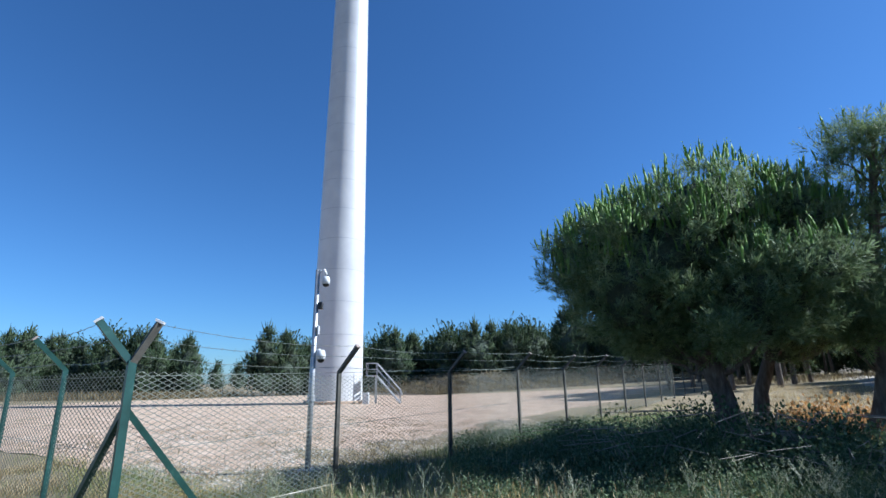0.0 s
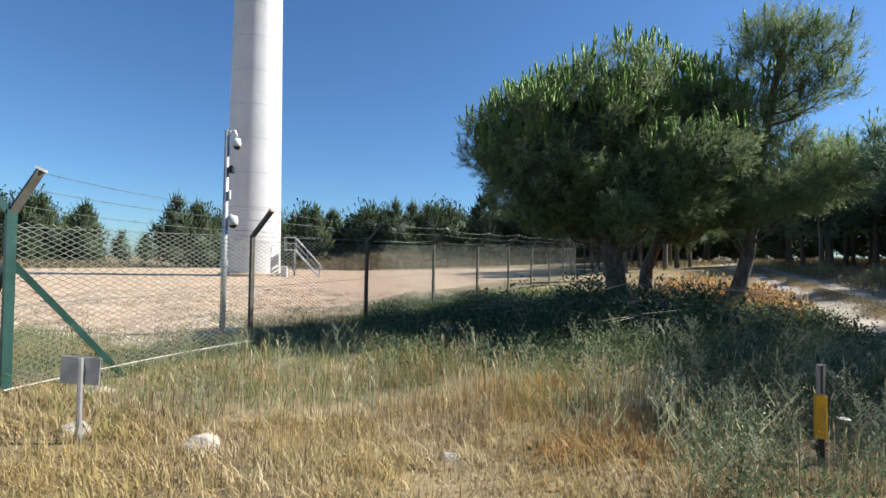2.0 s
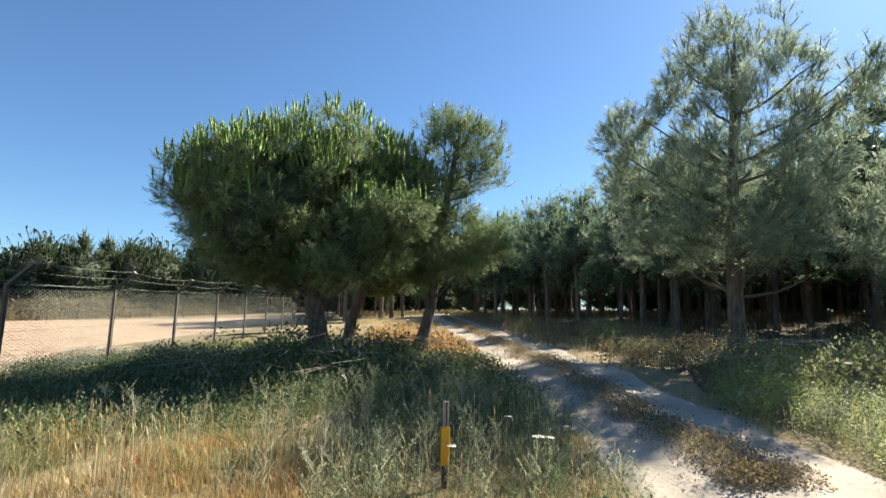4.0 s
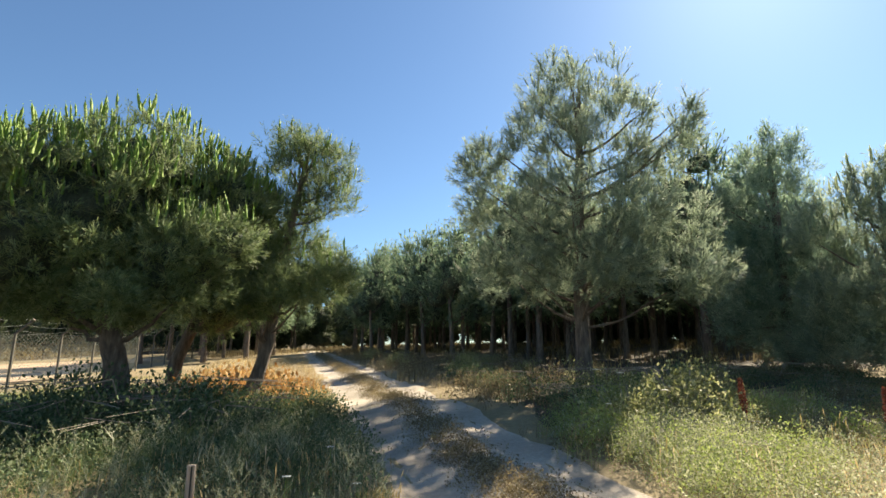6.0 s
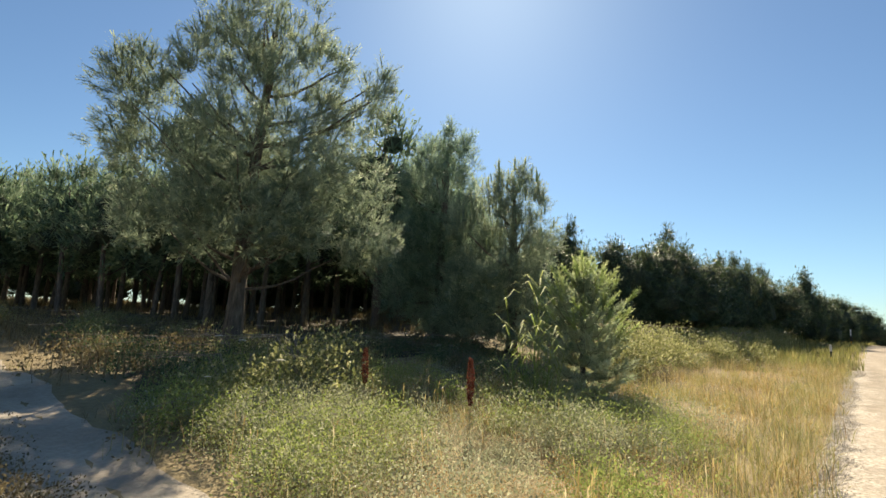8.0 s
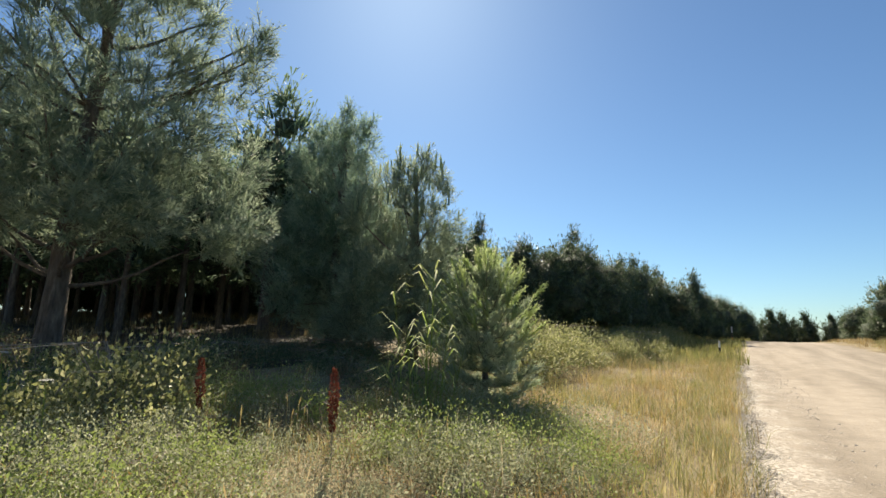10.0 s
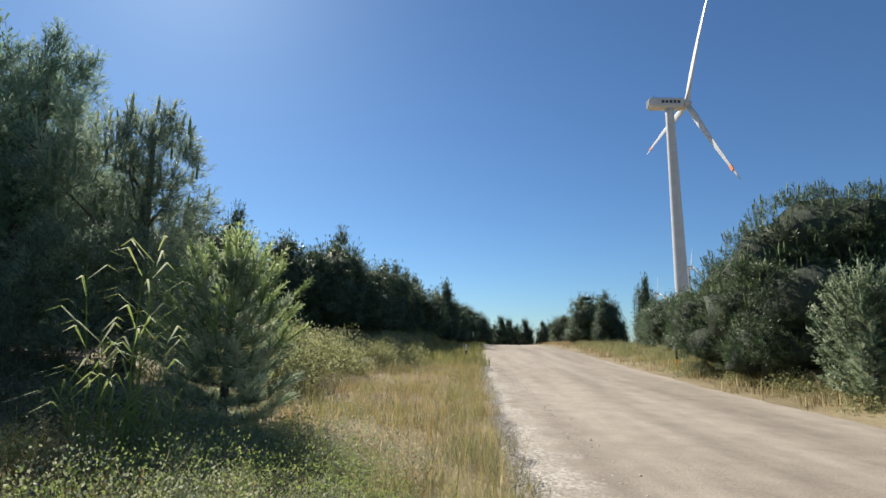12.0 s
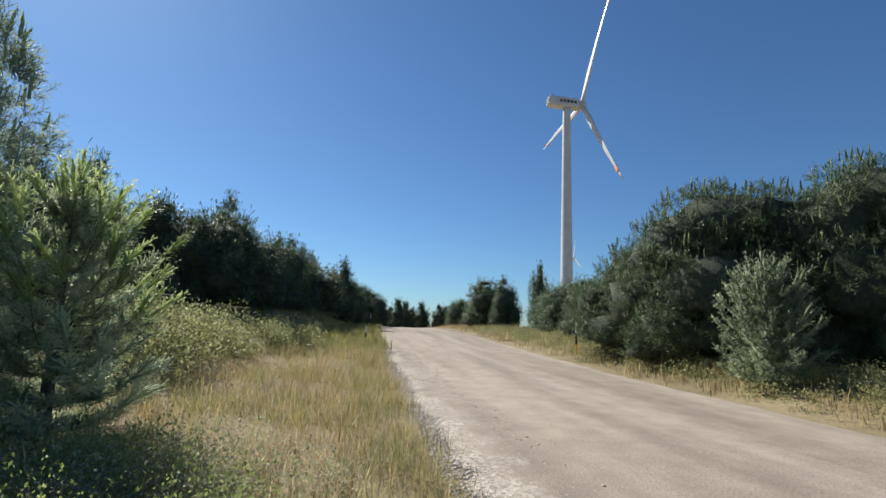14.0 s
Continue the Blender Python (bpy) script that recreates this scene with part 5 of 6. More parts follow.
prng = np.random.default_rng(3)
G_SHORT = [blades(16, 0.15, 0.2, 0.0042, prng, droop=1.2) for _ in range(6)]
G_TALL = [blades(18, 0.3, 0.24, 0.0032, prng, droop=1.5) for _ in range(4)]
G_EAR = [eared(6, 0.4, 0.25, prng) for _ in range(4)]
G_FINE = [blades(22, 0.34, 0.3, 0.0034, prng, droop=1.7) for _ in range(5)]
G_LITTER = [blades(10, 0.035, 0.22, 0.0045, prng, droop=4.5) for _ in range(5)]
G_FAR = [blades(14, 0.45, 0.5, 0.014, prng, droop=0.7) for _ in range(3)]
L_FAR = [leaves(26, 0.5, 0.6, 0.2, prng) for _ in range(3)]
L_HERB = [leaves(340, 0.42, 0.32, 0.02, prng) for _ in range(4)]
L_LOW = [leaves(60, 0.34, 0.36, 0.045, prng) for _ in range(5)]


def patchy(xy, scale, thr, seed):
    return np.array([noise.noise(Vector((x * scale, y * scale, seed))) > thr for x, y in xy])


def bare(xy):
    """Where no tall growth stands: road, wheel ruts, yard."""
    x, y = xy[:, 0], xy[:, 1]
    s, d = road_sd(x, y)
    u, w = trail_uv(x, y)
    on_road = (d < 0.25) & (d > -7.6)
    half = 1.25 + 1.9 * np.exp(-np.maximum(0, u + 4.6) / 1.6)
    on_trail = (np.abs(w) < half) & (u > -6) & ((np.abs(w) > 0.55) | (u < 0))
    fu = (x - FC[0]) * FD[0] + (y - FC[1]) * FD[1]
    fw = (x - FC[0]) * FL[0] + (y - FC[1]) * FL[1]
    in_yard = (fu > 2.6) & (fw > 1.7) & (fu < 52) & (fw < 58)
    return on_road | on_trail | in_yard


def rect(x0, x1, y0, y1, extra=None):
    def f(rng, n):
        xy = np.stack([rng.uniform(x0, x1, n), rng.uniform(y0, y1, n)], 1)
        keep = ~bare(xy)
        if extra is not None:
            keep &= extra(xy)
        return xy[keep]
    return f


def verge_west(xy):
    """Dry verge between the road and the fence."""
    u, w = trail_uv(xy[:, 0], xy[:, 1])
    return (w < -1.2)


def shade_zone(xy):
    s, d = road_sd(xy[:, 0], xy[:, 1])
    u, w = trail_uv(xy[:, 0], xy[:, 1])
    return (d > 4.4 + 0.7 * np.sin(xy[:, 0] * 1.4)) & (w < -1.2)


def east(xy):
    u, w = trail_uv(xy[:, 0], xy[:, 1])
    return w > 1.2


field("dry_grass", GRASS_DRY, G_SHORT, 15000, rect(-9, 7, 0.5, 14, lambda q: verge_west(q) & ~shade_zone(q) | (patchy(q, 0.5, 0.25, 4) & verge_west(q))), 101, "straw-coloured dry grass on the verge", "grass")
field("dry_grass_stalks", GRASS_DRY, G_EAR, 420, rect(-9, 7, 1.0, 12, lambda q: verge_west(q) & ~patchy(q, 0.4, 0.1, 7)), 102, "tall dry grass stalks with seed heads on the verge", "grass")
field("pale_ears", GRASS_DRY, G_EAR, 420, rect(-1.5, 6.2, 3.0, 8.2, lambda q: verge_west(q) & (road_sd(q[:, 0], q[:, 1])[1] > 3.2) & (road_sd(q[:, 0], q[:, 1])[1] < 6.2)), 146, "pale grass ears standing before the shade", "grass", (0.8, 1.4))
field("straw_litter", GRASS_DRY, G_LITTER, 5200, rect(-6, 6.5, 1.0, 7, lambda q: verge_west(q) & ~shade_zone(q)), 147, "flattened straw lying on the verge", "grass", (0.7, 1.4))
field("olive_grass", GRASS_OLIVE, G_FINE + G_SHORT, 900, rect(-9, 8, 1, 14, lambda q: verge_west(q) & patchy(q, 0.45, 0.0, 9)), 103, "half-green tufts of grass on the verge", "grass")
field("green_grass", GRASS_GREEN, G_TALL, 3400, rect(-6, 9, 4, 20, lambda q: shade_zone(q)), 104, "green grass in the shade of the pines", "grass")
field("ground_ivy", BRAMBLE_SHADED, L_LOW, 2400, rect(0.5, 10, 4.5, 16, lambda q: shade_zone(q) & (road_sd(q[:, 0], q[:, 1])[1] > 6.2)), 105, "low leafy undergrowth under the pines", "undergrowth")
def yard_spread(rng, n):
    u, w = 2.4 + 14 * rng.uniform(size=n) ** 1.3, 1.6 + 14 * rng.uniform(size=n) ** 1.3
    x, y = np.array([yard_at(a, b) for a, b in zip(u, w)]).T
    return np.stack([x, y], 1)


def wood_end(rng, n):
    a, r = np.radians(rng.uniform(30, 100, n)), rng.uniform(48, 62, n)
    return np.stack([r * np.sin(a), r * np.cos(a)], 1)


def mouth(xy):
    """The weedy corner between the track's mouth and the road."""
    return east(xy) & (road_sd(xy[:, 0], xy[:, 1])[1] > 1.0) & (trail_uv(xy[:, 0], xy[:, 1])[1] > 1.7)


field("herbs", HERB, L_HERB, 620, rect(6.5, 13.4, -4.2, 3.2, lambda q: mouth(q) & patchy(q, 0.5, -0.02, 12)), 106, "yellow-green leafy herbs at the track's mouth", "herbs", (0.8, 1.6))
field("low_brambles", BRAMBLE_SUNLIT, L_HERB, 700, rect(6.5, 13.6, -5.0, 3.4, lambda q: mouth(q) & patchy(q, 0.6, -0.1, 31)), 132, "grey-green glossy brambles among the herbs", "brambles", (0.7, 1.55))
field("straw_among_herbs", GRASS_DRY, G_FINE + G_EAR[:1], 420, rect(6.5, 14, -5.0, 3.4, lambda q: mouth(q) & patchy(q, 0.7, -0.15, 37)), 133, "straw-coloured stalks among the herbs", "grass", (0.9, 1.5))
field("withered_herbs", RUST_GRASS, L_HERB, 170, rect(7.5, 12.5, -3.6, 3.0, lambda q: mouth(q) & patchy(q, 0.8, 0.12, 41)), 134, "orange withered herbs among the green", "herbs", (0.45, 0.9))
field("verge_grass", GRASS_GOLD, G_FINE[:3] + G_SHORT[:2] + G_EAR[:2], 5200, rect(7, 30, -17, 1.0, lambda q: east(q) & (road_sd(q[:, 0], q[:, 1])[1] > 0.3) & (road_sd(q[:, 0], q[:, 1])[1] < 6) & patchy(q, 0.3, -0.3, 15) & ((q[:, 0] > 12.5) | (road_sd(q[:, 0], q[:, 1])[1] < 1.8))), 107, "golden dry grass along the road", "grass")
field("verge_green", GRASS_OLIVE, G_FINE, 3800, rect(5, 30, -17, 3.0, lambda q: east(q) & ((road_sd(q[:, 0], q[:, 1])[1] < 1.3) | patchy(q, 0.4, 0.12, 61)) & (road_sd(q[:, 0], q[:, 1])[1] > 0.3) & (road_sd(q[:, 0], q[:, 1])[1] < 7.5)), 108, "olive green grass along the road", "grass")
def centre_strip(rng, n):
    u, w = -0.6 + 41 * rng.uniform(size=n) ** 1.6, rng.normal(size=n) * 0.2
    x, y = trail_at(u, w)
    xy = np.stack([x, y], 1)
    return xy[patchy(xy, 0.9, -0.42, 51)]


def road_side(s0, s1, w0, w1):
    def f(rng, n):
        u, w = s0 + (s1 - s0) * rng.uniform(size=n) ** 1.4, rng.uniform(w0, w1, n)
        x, y = np.array([road_at(a, b) for a, b in zip(u, w)]).T
        return np.stack([x, y], 1)
    return f


field("track_middle", SCRUB, G_SHORT + L_LOW[:2], 5200, centre_strip, 120, "low brownish weeds between the wheel ruts", "weeds", (0.4, 0.8))
field("bank_scrub", SCRUB, G_TALL + L_LOW[:2], 2600, rect(6, 30, 2, 36, lambda q: (trail_uv(q[:, 0], q[:, 1])[1] > 1.35) & (trail_uv(q[:, 0], q[:, 1])[1] < 5.5)), 135, "dark brownish scrub on the track's bank", "scrub", (0.8, 1.7))
field("roadside_grass", GRASS_OLIVE, G_FAR, 1500, road_side(20, 95, 0.2, 7.5), 121, "olive grass below the row of pines", "grass")
G_WEED = [branchy(0.5, prng, 14) for _ in range(5)]
field("dead_weeds", BRAMBLE_SUNLIT, G_WEED, 300, rect(-3, 6.5, 2.2, 9, lambda q: verge_west(q) & (road_sd(q[:, 0], q[:, 1])[1] > 3.4) & (road_sd(q[:, 0], q[:, 1])[1] < 7.5)), 122, "tall branching grey weeds at the shade's edge", "weeds", (0.6, 1.3))
field("rust_patch", RUST_GRASS, G_SHORT, 240, rect(1.5, 2.9, 3.6, 6.2, lambda q: patchy(q, 0.6, -0.15, 77)), 145, "rust-brown patch of dead grass on the verge", "grass", (0.7, 1.3))
field("marker_weeds", BRAMBLE_SHADED, G_WEED + L_LOW[:2], 1000, rect(1.2, 6.5, 1.6, 7.5, lambda q: verge_west(q) & (trail_uv(q[:, 0], q[:, 1])[1] > -4.0) & (road_sd(q[:, 0], q[:, 1])[1] > 2.4) & (np.hypot(q[:, 0] - 3.65, q[:, 1] - 3.15) > 0.6)), 144, "dark green branching weeds round the marker post", "weeds", (0.5, 1.2))
field("grey_weeds", BRAMBLE_SUNLIT, G_WEED, 260, rect(1.5, 7, 1.0, 7, lambda q: verge_west(q) & (trail_uv(q[:, 0], q[:, 1])[1] > -4.2) & (road_sd(q[:, 0], q[:, 1])[1] > 2.6)), 123, "grey-green leafy weeds beside the track", "weeds")
field("rust_grass", RUST_GRASS, G_TALL + L_LOW[:1], 900, rect(6.3, 9.8, 9.6, 14, lambda q: (trail_uv(q[:, 0], q[:, 1])[1] < -1.3) & (trail_uv(q[:, 0], q[:, 1])[1] > -4.2)), 110, "rust-coloured dead grass under the leaning pine", "grass", (1.5, 3.0))
field("bank_grass", GRASS_DRY, G_TALL, 2200, rect(7, 24, 9, 34, lambda q: (trail_uv(q[:, 0], q[:, 1])[1] < -1.2) & (trail_uv(q[:, 0], q[:, 1])[1] > -7)), 111, "sunlit straw grass beside the dirt track", "grass")
field("far_verge_floor", GRASS_OLIVE, G_FAR, 1700, road_side(-16, 45, -21, -10.5), 138, "olive grass round the pines across the road", "grass")
field("far_verge_brambles", BRAMBLE_OLIVE, L_LOW, 1200, road_side(-10, 40, -12.5, -8.1), 136, "low glossy brambles on the bank across the road", "brambles", (0.8, 1.6))
field("far_verge_olive", GRASS_OLIVE, G_SHORT, 1200, road_side(-8, 45, -11.5, -7.7), 137, "olive grass on the bank across the road", "grass", (0.8, 1.3))
field("far_verge_grass", GRASS_DRY, G_FAR, 5000, rect(4, 60, -60, -6, lambda q: (road_sd(q[:, 0], q[:, 1])[1] < -7.5) & (road_sd(q[:, 0], q[:, 1])[1] > -12)), 112, "olive and straw grass on the bank across the road", "grass")
field("bank_slope_scrub", SCRUB, G_FAR + L_FAR, 1500, rect(-12, 58, 68, 82, lambda q: np.abs(q[:, 1] - 75 + 0.06 * q[:, 0]) < 6), 142, "brown scrub and dry grass on the earth bank", "scrub", (0.8, 2.0), bank_z)
field("bank_slope_grass", GRASS_DRY, G_FAR, 700, rect(-12, 58, 68, 80, lambda q: np.abs(q[:, 1] - 74 + 0.06 * q[:, 0]) < 5), 143, "straw grass on the earth bank", "grass", (0.6, 1.5), bank_z)
field("yard_weeds", SCRUB, G_SHORT, 1100, yard_spread, 139, "brown dead weeds scattered over the yard", "weeds", (0.5, 1.2))
field("scrub_belt", SCRUB, G_FAR, 1500, rect(-75, 2, 60, 74, lambda q: q[:, 1] > 62), 140, "brown scrub before the belt of pines", "scrub", (1.6, 3.0))
field("wood_end_scrub", SCRUB, G_FAR, 1000, wood_end, 141, "brown scrub at the wood's far end", "scrub", (0.8, 1.6))
field("yard_edge_weeds", GRASS_OLIVE, G_SHORT, 1600, rect(-10, 12, 7, 26, lambda q: ~verge_west(q) | True), 113, "dry weeds along the yard's edge", "grass")
field("wood_floor_growth", SCRUB, G_FAR, 1600, rect(10, 60, 0, 60, lambda q: east(q) & (road_sd(q[:, 0], q[:, 1])[1] > 7)), 115, "sparse brown undergrowth on the wood's floor", "undergrowth")


# brambles, as bushes of their own
def bramble(seed, r, h, n, mat, label, leaf=0.105):
    rng = np.random.default_rng(seed)
    V, T, o = [], [], 0
    chunks = []
    for k in range(7):
        a, q = rng.uniform(0, 6.283), rng.uniform(0, r * 0.65)
        v, t = leaves(n // 7, h * rng.uniform(0.6, 1.05), r * rng.uniform(0.4, 0.65), leaf, rng)
        chunks.append((v + np.array([q * math.cos(a), q * math.sin(a), 0]), t, 0))
    v, t, ix = join_tris(chunks)
    b = thing("bramble_bush")
    link_mesh("foliage", tri_mesh("foliage", v, t), mat, b)
    for k in range(6):
        a = rng.uniform(0, 6.283)
        bm = bmesh.new()
        tube(bm, [(0, 0, -0.05), (0.4 * r * math.cos(a), 0.4 * r * math.sin(a), h * 0.8), (r * math.cos(a), r * math.sin(a), h * 0.75)], [0.008, 0.006, 0.003], 4)
        part("stem", bm, TWIG, b)
    return tagged(b, label, "bush")


BR = [bramble(201, 1.0, 0.62, 2800, BRAMBLE_SHADED, "tangled green bramble bush, leaves darkened for the shade", 0.036), bramble(202, 0.9, 0.55, 2500, BRAMBLE_SHADED, "tangled green bramble bush, leaves darkened for the shade", 0.036),
      bramble(203, 1.1, 0.85, 2700, BRAMBLE_OLIVE, "sunlit olive-green bramble bush on the verge", 0.045), bramble(204, 0.9, 0.65, 2500, BRAMBLE_SUNLIT, "grey-green bramble bush in a pale sunlit tone on the verge", 0.042),
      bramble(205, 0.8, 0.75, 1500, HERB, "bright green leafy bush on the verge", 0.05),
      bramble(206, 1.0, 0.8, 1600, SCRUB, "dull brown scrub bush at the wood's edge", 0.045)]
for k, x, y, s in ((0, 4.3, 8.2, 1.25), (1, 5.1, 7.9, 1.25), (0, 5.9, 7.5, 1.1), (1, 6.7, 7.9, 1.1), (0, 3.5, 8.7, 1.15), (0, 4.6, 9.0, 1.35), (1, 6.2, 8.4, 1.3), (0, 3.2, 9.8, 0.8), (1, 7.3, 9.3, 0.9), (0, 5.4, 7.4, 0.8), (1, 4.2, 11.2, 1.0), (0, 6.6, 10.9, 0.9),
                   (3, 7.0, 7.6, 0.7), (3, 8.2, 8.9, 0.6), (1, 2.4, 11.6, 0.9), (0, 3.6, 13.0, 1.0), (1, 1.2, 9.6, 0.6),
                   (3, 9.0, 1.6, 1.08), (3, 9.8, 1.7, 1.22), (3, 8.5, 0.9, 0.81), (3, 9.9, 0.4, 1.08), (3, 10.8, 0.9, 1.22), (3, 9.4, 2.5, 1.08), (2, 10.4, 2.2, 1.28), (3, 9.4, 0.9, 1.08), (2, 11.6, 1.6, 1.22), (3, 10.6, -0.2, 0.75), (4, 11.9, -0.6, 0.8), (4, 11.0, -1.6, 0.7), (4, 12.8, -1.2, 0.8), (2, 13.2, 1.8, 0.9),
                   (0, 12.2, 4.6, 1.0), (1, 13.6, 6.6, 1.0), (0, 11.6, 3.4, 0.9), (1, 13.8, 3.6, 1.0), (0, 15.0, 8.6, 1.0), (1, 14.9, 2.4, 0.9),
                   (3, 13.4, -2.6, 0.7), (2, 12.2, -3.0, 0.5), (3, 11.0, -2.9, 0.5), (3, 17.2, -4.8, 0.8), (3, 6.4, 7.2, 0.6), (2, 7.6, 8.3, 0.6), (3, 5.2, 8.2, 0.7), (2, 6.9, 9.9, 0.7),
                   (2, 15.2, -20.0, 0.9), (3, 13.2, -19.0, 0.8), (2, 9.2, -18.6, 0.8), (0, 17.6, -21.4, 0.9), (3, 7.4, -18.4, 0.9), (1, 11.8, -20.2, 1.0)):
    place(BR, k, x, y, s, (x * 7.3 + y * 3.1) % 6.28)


# sunlit mound of brambles beyond the young pine
for k, x, y, sc in ((2, 18.4, -4.9, 1.3), (2, 19.6, -5.6, 1.45), (2, 20.8, -6.2, 1.4), (2, 21.8, -7.4, 1.35), (2, 22.8, -8.4, 1.2), (3, 23.8, -9.6, 1.1), (2, 24.8, -10.8, 1.0), (2, 21.0, -4.8, 1.5), (3, 22.6, -6.2, 1.4), (2, 24.0, -7.8, 1.3)):
    place(BR, k, x, y, sc, x + y)
grng = random.Random(23)
for i in range(34):
    x, y = road_at(14 + i * 1.5 + grng.uniform(-0.5, 0.5), grng.uniform(3.4, 6.2))
    if (x - 14.75) ** 2 + (y + 3.4) ** 2 > 3:
        place(BR, 2, x, y, grng.uniform(0.8, 1.25), grng.uniform(0, 6))
for i in range(26):
    x, y = road_at(2 + i * 1.7 + grng.uniform(-0.5, 0.5), grng.uniform(-10.6, -9.2))
    place(BR, 2, x, y, grng.uniform(0.5, 0.85), grng.uniform(0, 6))


# dark bushes in the shade before the dense pines, and round the stone pine's foot
trng = random.Random(41)
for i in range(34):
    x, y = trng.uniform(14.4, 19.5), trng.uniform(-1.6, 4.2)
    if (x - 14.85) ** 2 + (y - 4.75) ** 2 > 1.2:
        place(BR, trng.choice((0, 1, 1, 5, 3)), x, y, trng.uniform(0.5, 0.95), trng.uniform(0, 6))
for i in range(22):
    x, y = trng.uniform(9.0, 13.4), trng.uniform(-4.0, -0.4)
    if road_sd(x, y)[1] > 1.6 and (x - 10.35) ** 2 + (y + 1.0) ** 2 > 0.5:
        place(BR, 3, x, y, trng.uniform(0.4, 0.75), trng.uniform(0, 6))
for x, y, sc in ((10.3, -3.0, 0.95), (10.8, -3.6, 0.8), (9.7, -2.3, 0.85), (11.2, -3.0, 0.9), (10.5, -4.1, 0.6), (9.9, -3.4, 0.7), (11.6, -4.0, 0.6), (13.9, -3.5, 0.7), (14.2, -4.2, 0.6)):
    place(BR, 3, x, y, sc, x * 3)
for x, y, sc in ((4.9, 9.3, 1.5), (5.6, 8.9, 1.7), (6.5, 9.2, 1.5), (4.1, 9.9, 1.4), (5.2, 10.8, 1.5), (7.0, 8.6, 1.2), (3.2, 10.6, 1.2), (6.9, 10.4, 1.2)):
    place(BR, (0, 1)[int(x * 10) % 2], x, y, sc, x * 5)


# scrub along the wood's edge
brng = random.Random(19)
n = 0
while n < 46:
    x, y = trail_at(brng.uniform(1, 30), brng.uniform(2.4, 8))
    if road_sd(x, y)[1] > 8:
        place(BR, brng.choice((5, 5, 2)), x, y, brng.uniform(0.6, 1.0), brng.uniform(0, 6))
    n += 1
for k in range(26):
    x, y = brng.uniform(16, 32), brng.uniform(-5, 6)
    if road_sd(x, y)[1] > 8:
        place(BR, 5, x, y, brng.uniform(0.7, 1.1), brng.uniform(0, 6))


# docks: red-brown seed spikes
def dock(seed, h):
    rng = np.random.default_rng(seed)
    t = thing("dock_plant")
    bm = bmesh.new()
    tube(bm, [(0, 0, -0.05), (0.02, 0, h * 0.5), (0.05, 0.02, h)], [0.009, 0.007, 0.003], 5)
    part("stalk", bm, TWIG, t)
    n = 700
    z = h * (0.4 + 0.6 * rng.uniform(size=n))
    a = rng.uniform(0, 6.283, n)
    r = (0.052 * np.sin(np.pi * np.clip((z / h - 0.36) / 0.66, 0, 1)) ** 0.8 * (0.9 + 0.15 * np.sin(z * 31)) + 0.008) * rng.uniform(0.3, 1, n)
    p = np.stack([r * np.cos(a) + 0.05 * z / h, r * np.sin(a), z], 1)
    R = frames_to(np.stack([np.cos(a), np.sin(a), np.full(n, 1.6)], 1), rng)
    tv = np.array([[0, 0, 0], [0.008, 0, 0.014], [-0.008, 0, 0.014], [0, 0.003, 0.03]])
    v, tt = scatter(tv, np.array([[0, 1, 3], [0, 3, 2]]), p, R, rng.uniform(0.8, 1.5, n))
    link_mesh("seed_head", tri_mesh("seed_head", v, tt), DOCK_RED, t, "red-brown seed spike")
    return tagged(t, "dry dock plant with a red-brown seed spike", "plant", "docks")


d1 = dock(5, 1.1)
place([d1], 0, 10.35, -1.0, 0.95, 0.3)
place([d1], 0, 11.4, 0.7, 0.95, 2.3)


# umbels: white flat flower heads
def umbel(seed, h):
    rng = np.random.default_rng(seed)
    t = thing("umbel_flower")
    bm = bmesh.new()
    tube(bm, [(0, 0, -0.05), (0.03, 0, h * 0.6), (0.02, 0.03, h)], [0.006, 0.005, 0.003], 5)
    part("stalk", bm, CANE, t)
    n = 60
    a, r = rng.uniform(0, 6.283, n), 0.05 * np.sqrt(rng.uniform(size=n))
    p = np.stack([0.02 + r * np.cos(a), 0.03 + r * np.sin(a), h + 0.01 - 3 * r * r], 1)
    R = frames_to(np.stack([0.3 * np.cos(a), 0.3 * np.sin(a), np.ones(n)], 1), rng)
    tv = np.array([[-0.007, -0.007, 0.004], [0.007, -0.007, 0.004], [0.007, 0.007, 0.004], [-0.007, 0.007, 0.004]])
    v, tt = scatter(tv, np.array([[0, 1, 2], [0, 2, 3]]), p, R, rng.uniform(0.8, 1.4, n))
    link_mesh("flower_head", tri_mesh("flower_head", v, tt), PETAL, t, "white flat flower head")
    return tagged(t, "wild carrot with a white flat flower head", "flower", "wild carrots")


um = umbel(9, 0.8)
frng = random.Random(8)
for x, y, s in ((3.9, 2.35, 0.95), (4.3, 2.6, 0.85), (10.5, 2.33, 1.4), (4.6, 3.4, 0.8), (5.0, 2.9, 0.7), (9.9, 1.5, 1.2), (3.4, 2.9, 0.8), (5.4, 3.7, 0.8), (10.9, 3.0, 1.3), (9.3, 2.2, 0.9), (22.0, -11.0, 1.2), (20.5, -9.8, 1.1)):
    place([um], 0, x, y, s, frng.uniform(0, 6))


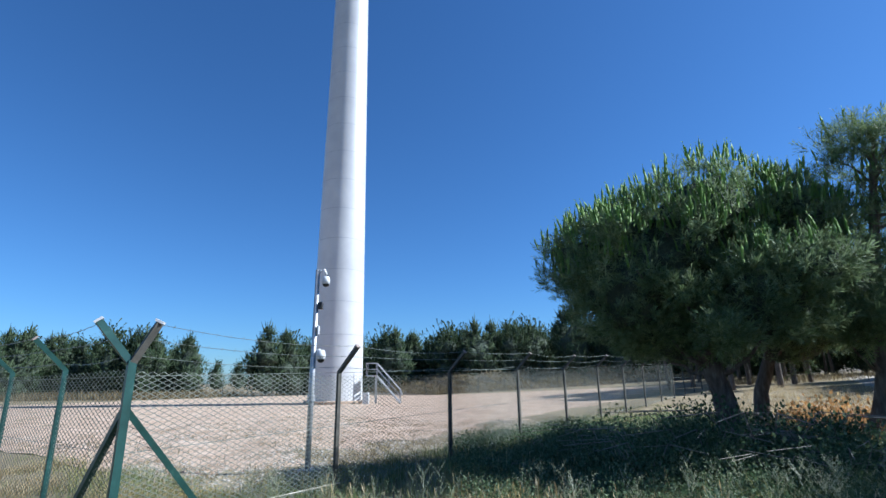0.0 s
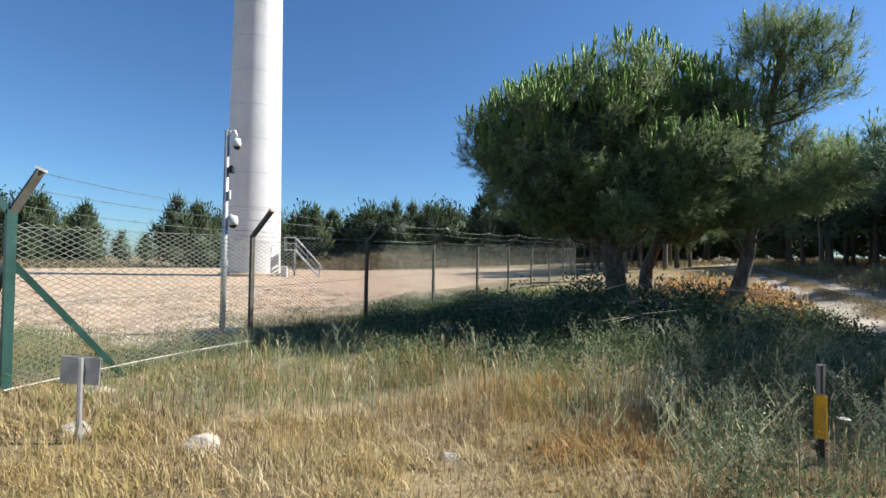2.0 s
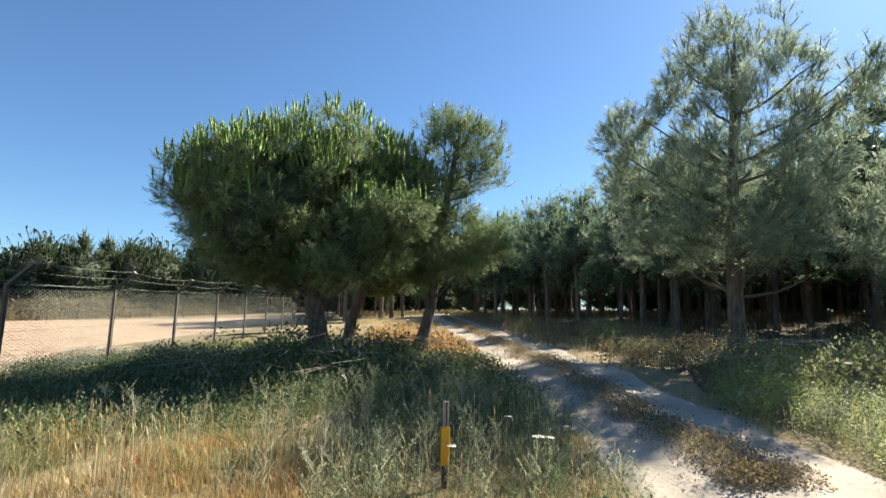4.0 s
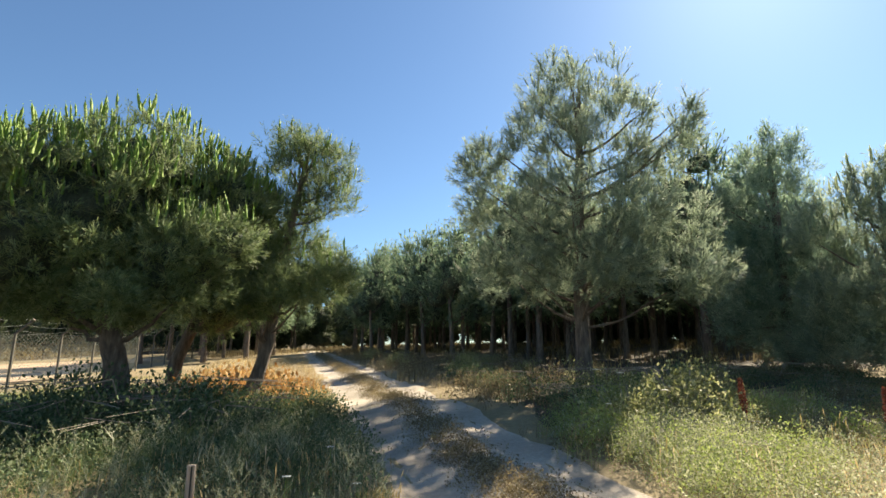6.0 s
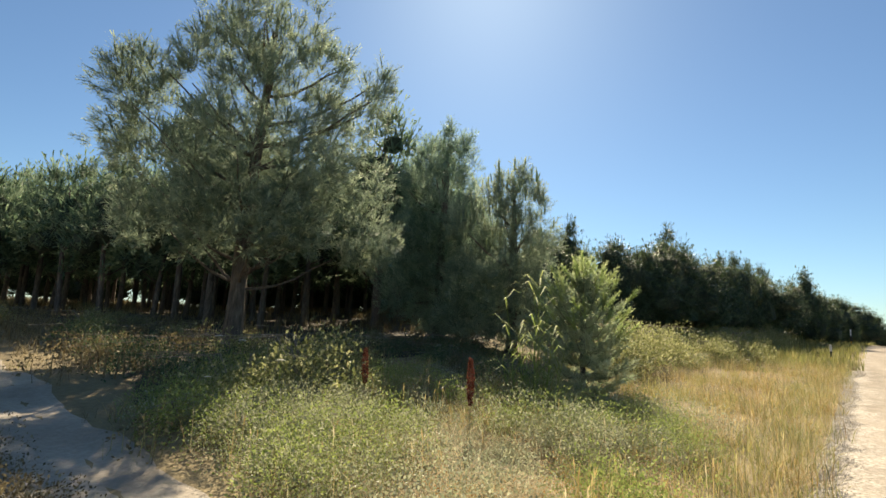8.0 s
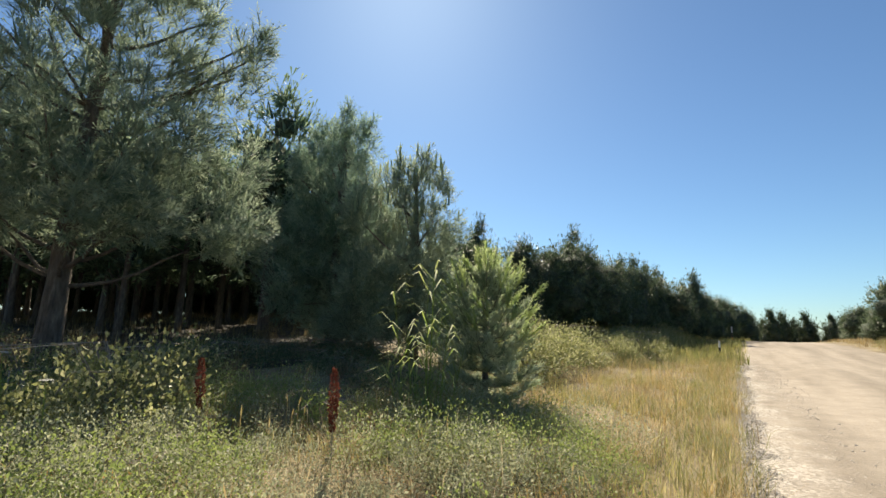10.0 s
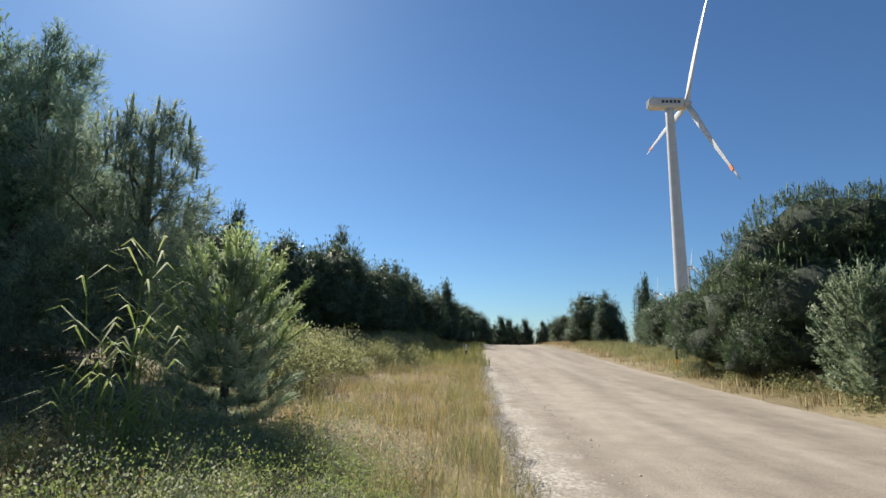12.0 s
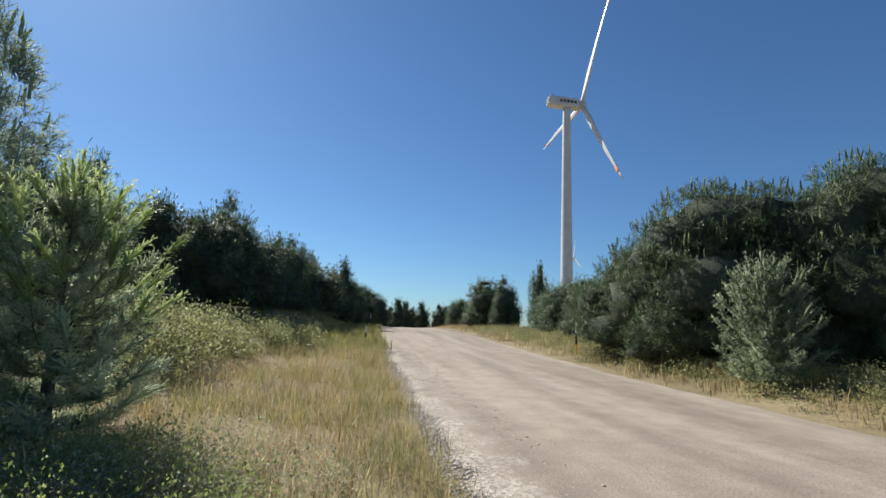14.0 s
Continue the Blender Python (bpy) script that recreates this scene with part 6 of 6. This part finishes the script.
# giant cane at the young pine's foot
def cane_clump(seed):
    rng = np.random.default_rng(seed)
    t = thing("giant_cane", (12.6, -2.1, gz(12.6, -2.1)))
    for k in range(17):
        a, q = rng.uniform(0, 6.283), rng.uniform(0, 0.35)
        h = rng.uniform(0.6, 1.5) if k % 5 else rng.uniform(1.9, 2.4)
        top = Vector((q * math.cos(a) * 1.8, q * math.sin(a) * 1.8, h))
        foot = Vector((q * math.cos(a), q * math.sin(a), -0.05))
        bm = bmesh.new()
        tube(bm, [foot, foot.lerp(top, 0.5) + Vector((0, 0, 0.04)), top], [0.009, 0.007, 0.003], 5)
        stem = part("cane", bm, CANE, t)
        V, T, o = [], [], 0
        for j in range(11):
            f = 0.2 + 0.8 * j / 10
            b = rng.uniform(0, 6.283) if j % 2 else a + j
            p = np.array(foot.lerp(top, f))
            out = np.array([math.cos(b), math.sin(b), 0])
            side = np.array([-math.sin(b), math.cos(b), 0]) * 0.013
            ln = rng.uniform(0.3, 0.58)
            m, e = p + out * ln * 0.55 + np.array([0, 0, ln * 0.45]), p + out * ln + np.array([0, 0, ln * 0.3])
            V += [p - side * 0.4, p + side * 0.4, m - side, m + side, e]
            T += [(o, o + 1, o + 3), (o, o + 3, o + 2), (o + 2, o + 3, o + 4)]
            o += 5
        link_mesh("leaves", tri_mesh("leaves", np.array(V), np.array(T)), CANE, stem)
    return tagged(t, "bright green giant cane with long blades", "reed")


cane_clump(4)


# loose gravel along the road's edge
def pebble(rng):
    v = np.array([[1, 0, 0], [-1, 0, 0], [0, 1, 0], [0, -1, 0], [0, 0, 1], [0, 0, -1.0]]) * rng.uniform(0.6, 1.2, (6, 3)) * np.array([0.02, 0.02, 0.01])
    t = np.array([[0, 2, 4], [2, 1, 4], [1, 3, 4], [3, 0, 4], [2, 0, 5], [1, 2, 5], [3, 1, 5], [0, 3, 5]])
    return v, t


def gravel_strip(rng, n):
    u, w = -7 + 27 * rng.uniform(size=n) ** 1.3, 0.32 - np.abs(rng.normal(size=n)) * 0.5
    x, y = np.array([road_at(a, b) for a, b in zip(u, w)]).T
    return np.stack([x, y], 1)


field("road_pebbles", GRAVEL, [pebble(prng) for _ in range(4)], 18000, gravel_strip, 130, "loose pale gravel along the road's edge", "gravel", (0.6, 2.2))
field("yard_stones", STONE, [pebble(prng) for _ in range(4)], 9000, yard_spread, 131, "pale stones strewn over the yard", "gravel", (1.0, 3.2))


# stones on the verge
def rock(seed, size):
    bm = bmesh.new()
    bmesh.ops.create_icosphere(bm, subdivisions=2, radius=1.0)
    for q in bm.verts:
        q.co *= 1 + 0.35 * noise.noise(q.co * 1.3 + Vector((seed * 3.1, 0, 0)))
        q.co = Vector((q.co.x * size[0], q.co.y * size[1], max(-0.3, q.co.z) * size[2]))
    return bm


for i, (x, y, sz) in enumerate(((-1.05, 4.35, (0.17, 0.12, 0.13)), (-2.3, 4.95, (0.16, 0.1, 0.1)), (-2.75, 6.3, (0.2, 0.12, 0.07)), (0.9, 4.0, (0.1, 0.08, 0.06)))):
    ob = part("stone", rock(i, sz), STONE)
    ob.matrix_basis = Matrix.Translation((x, y, gz(x, y) - 0.005))
    tagged(ob, "pale limestone block lying in dry grass", "stone", "stones")
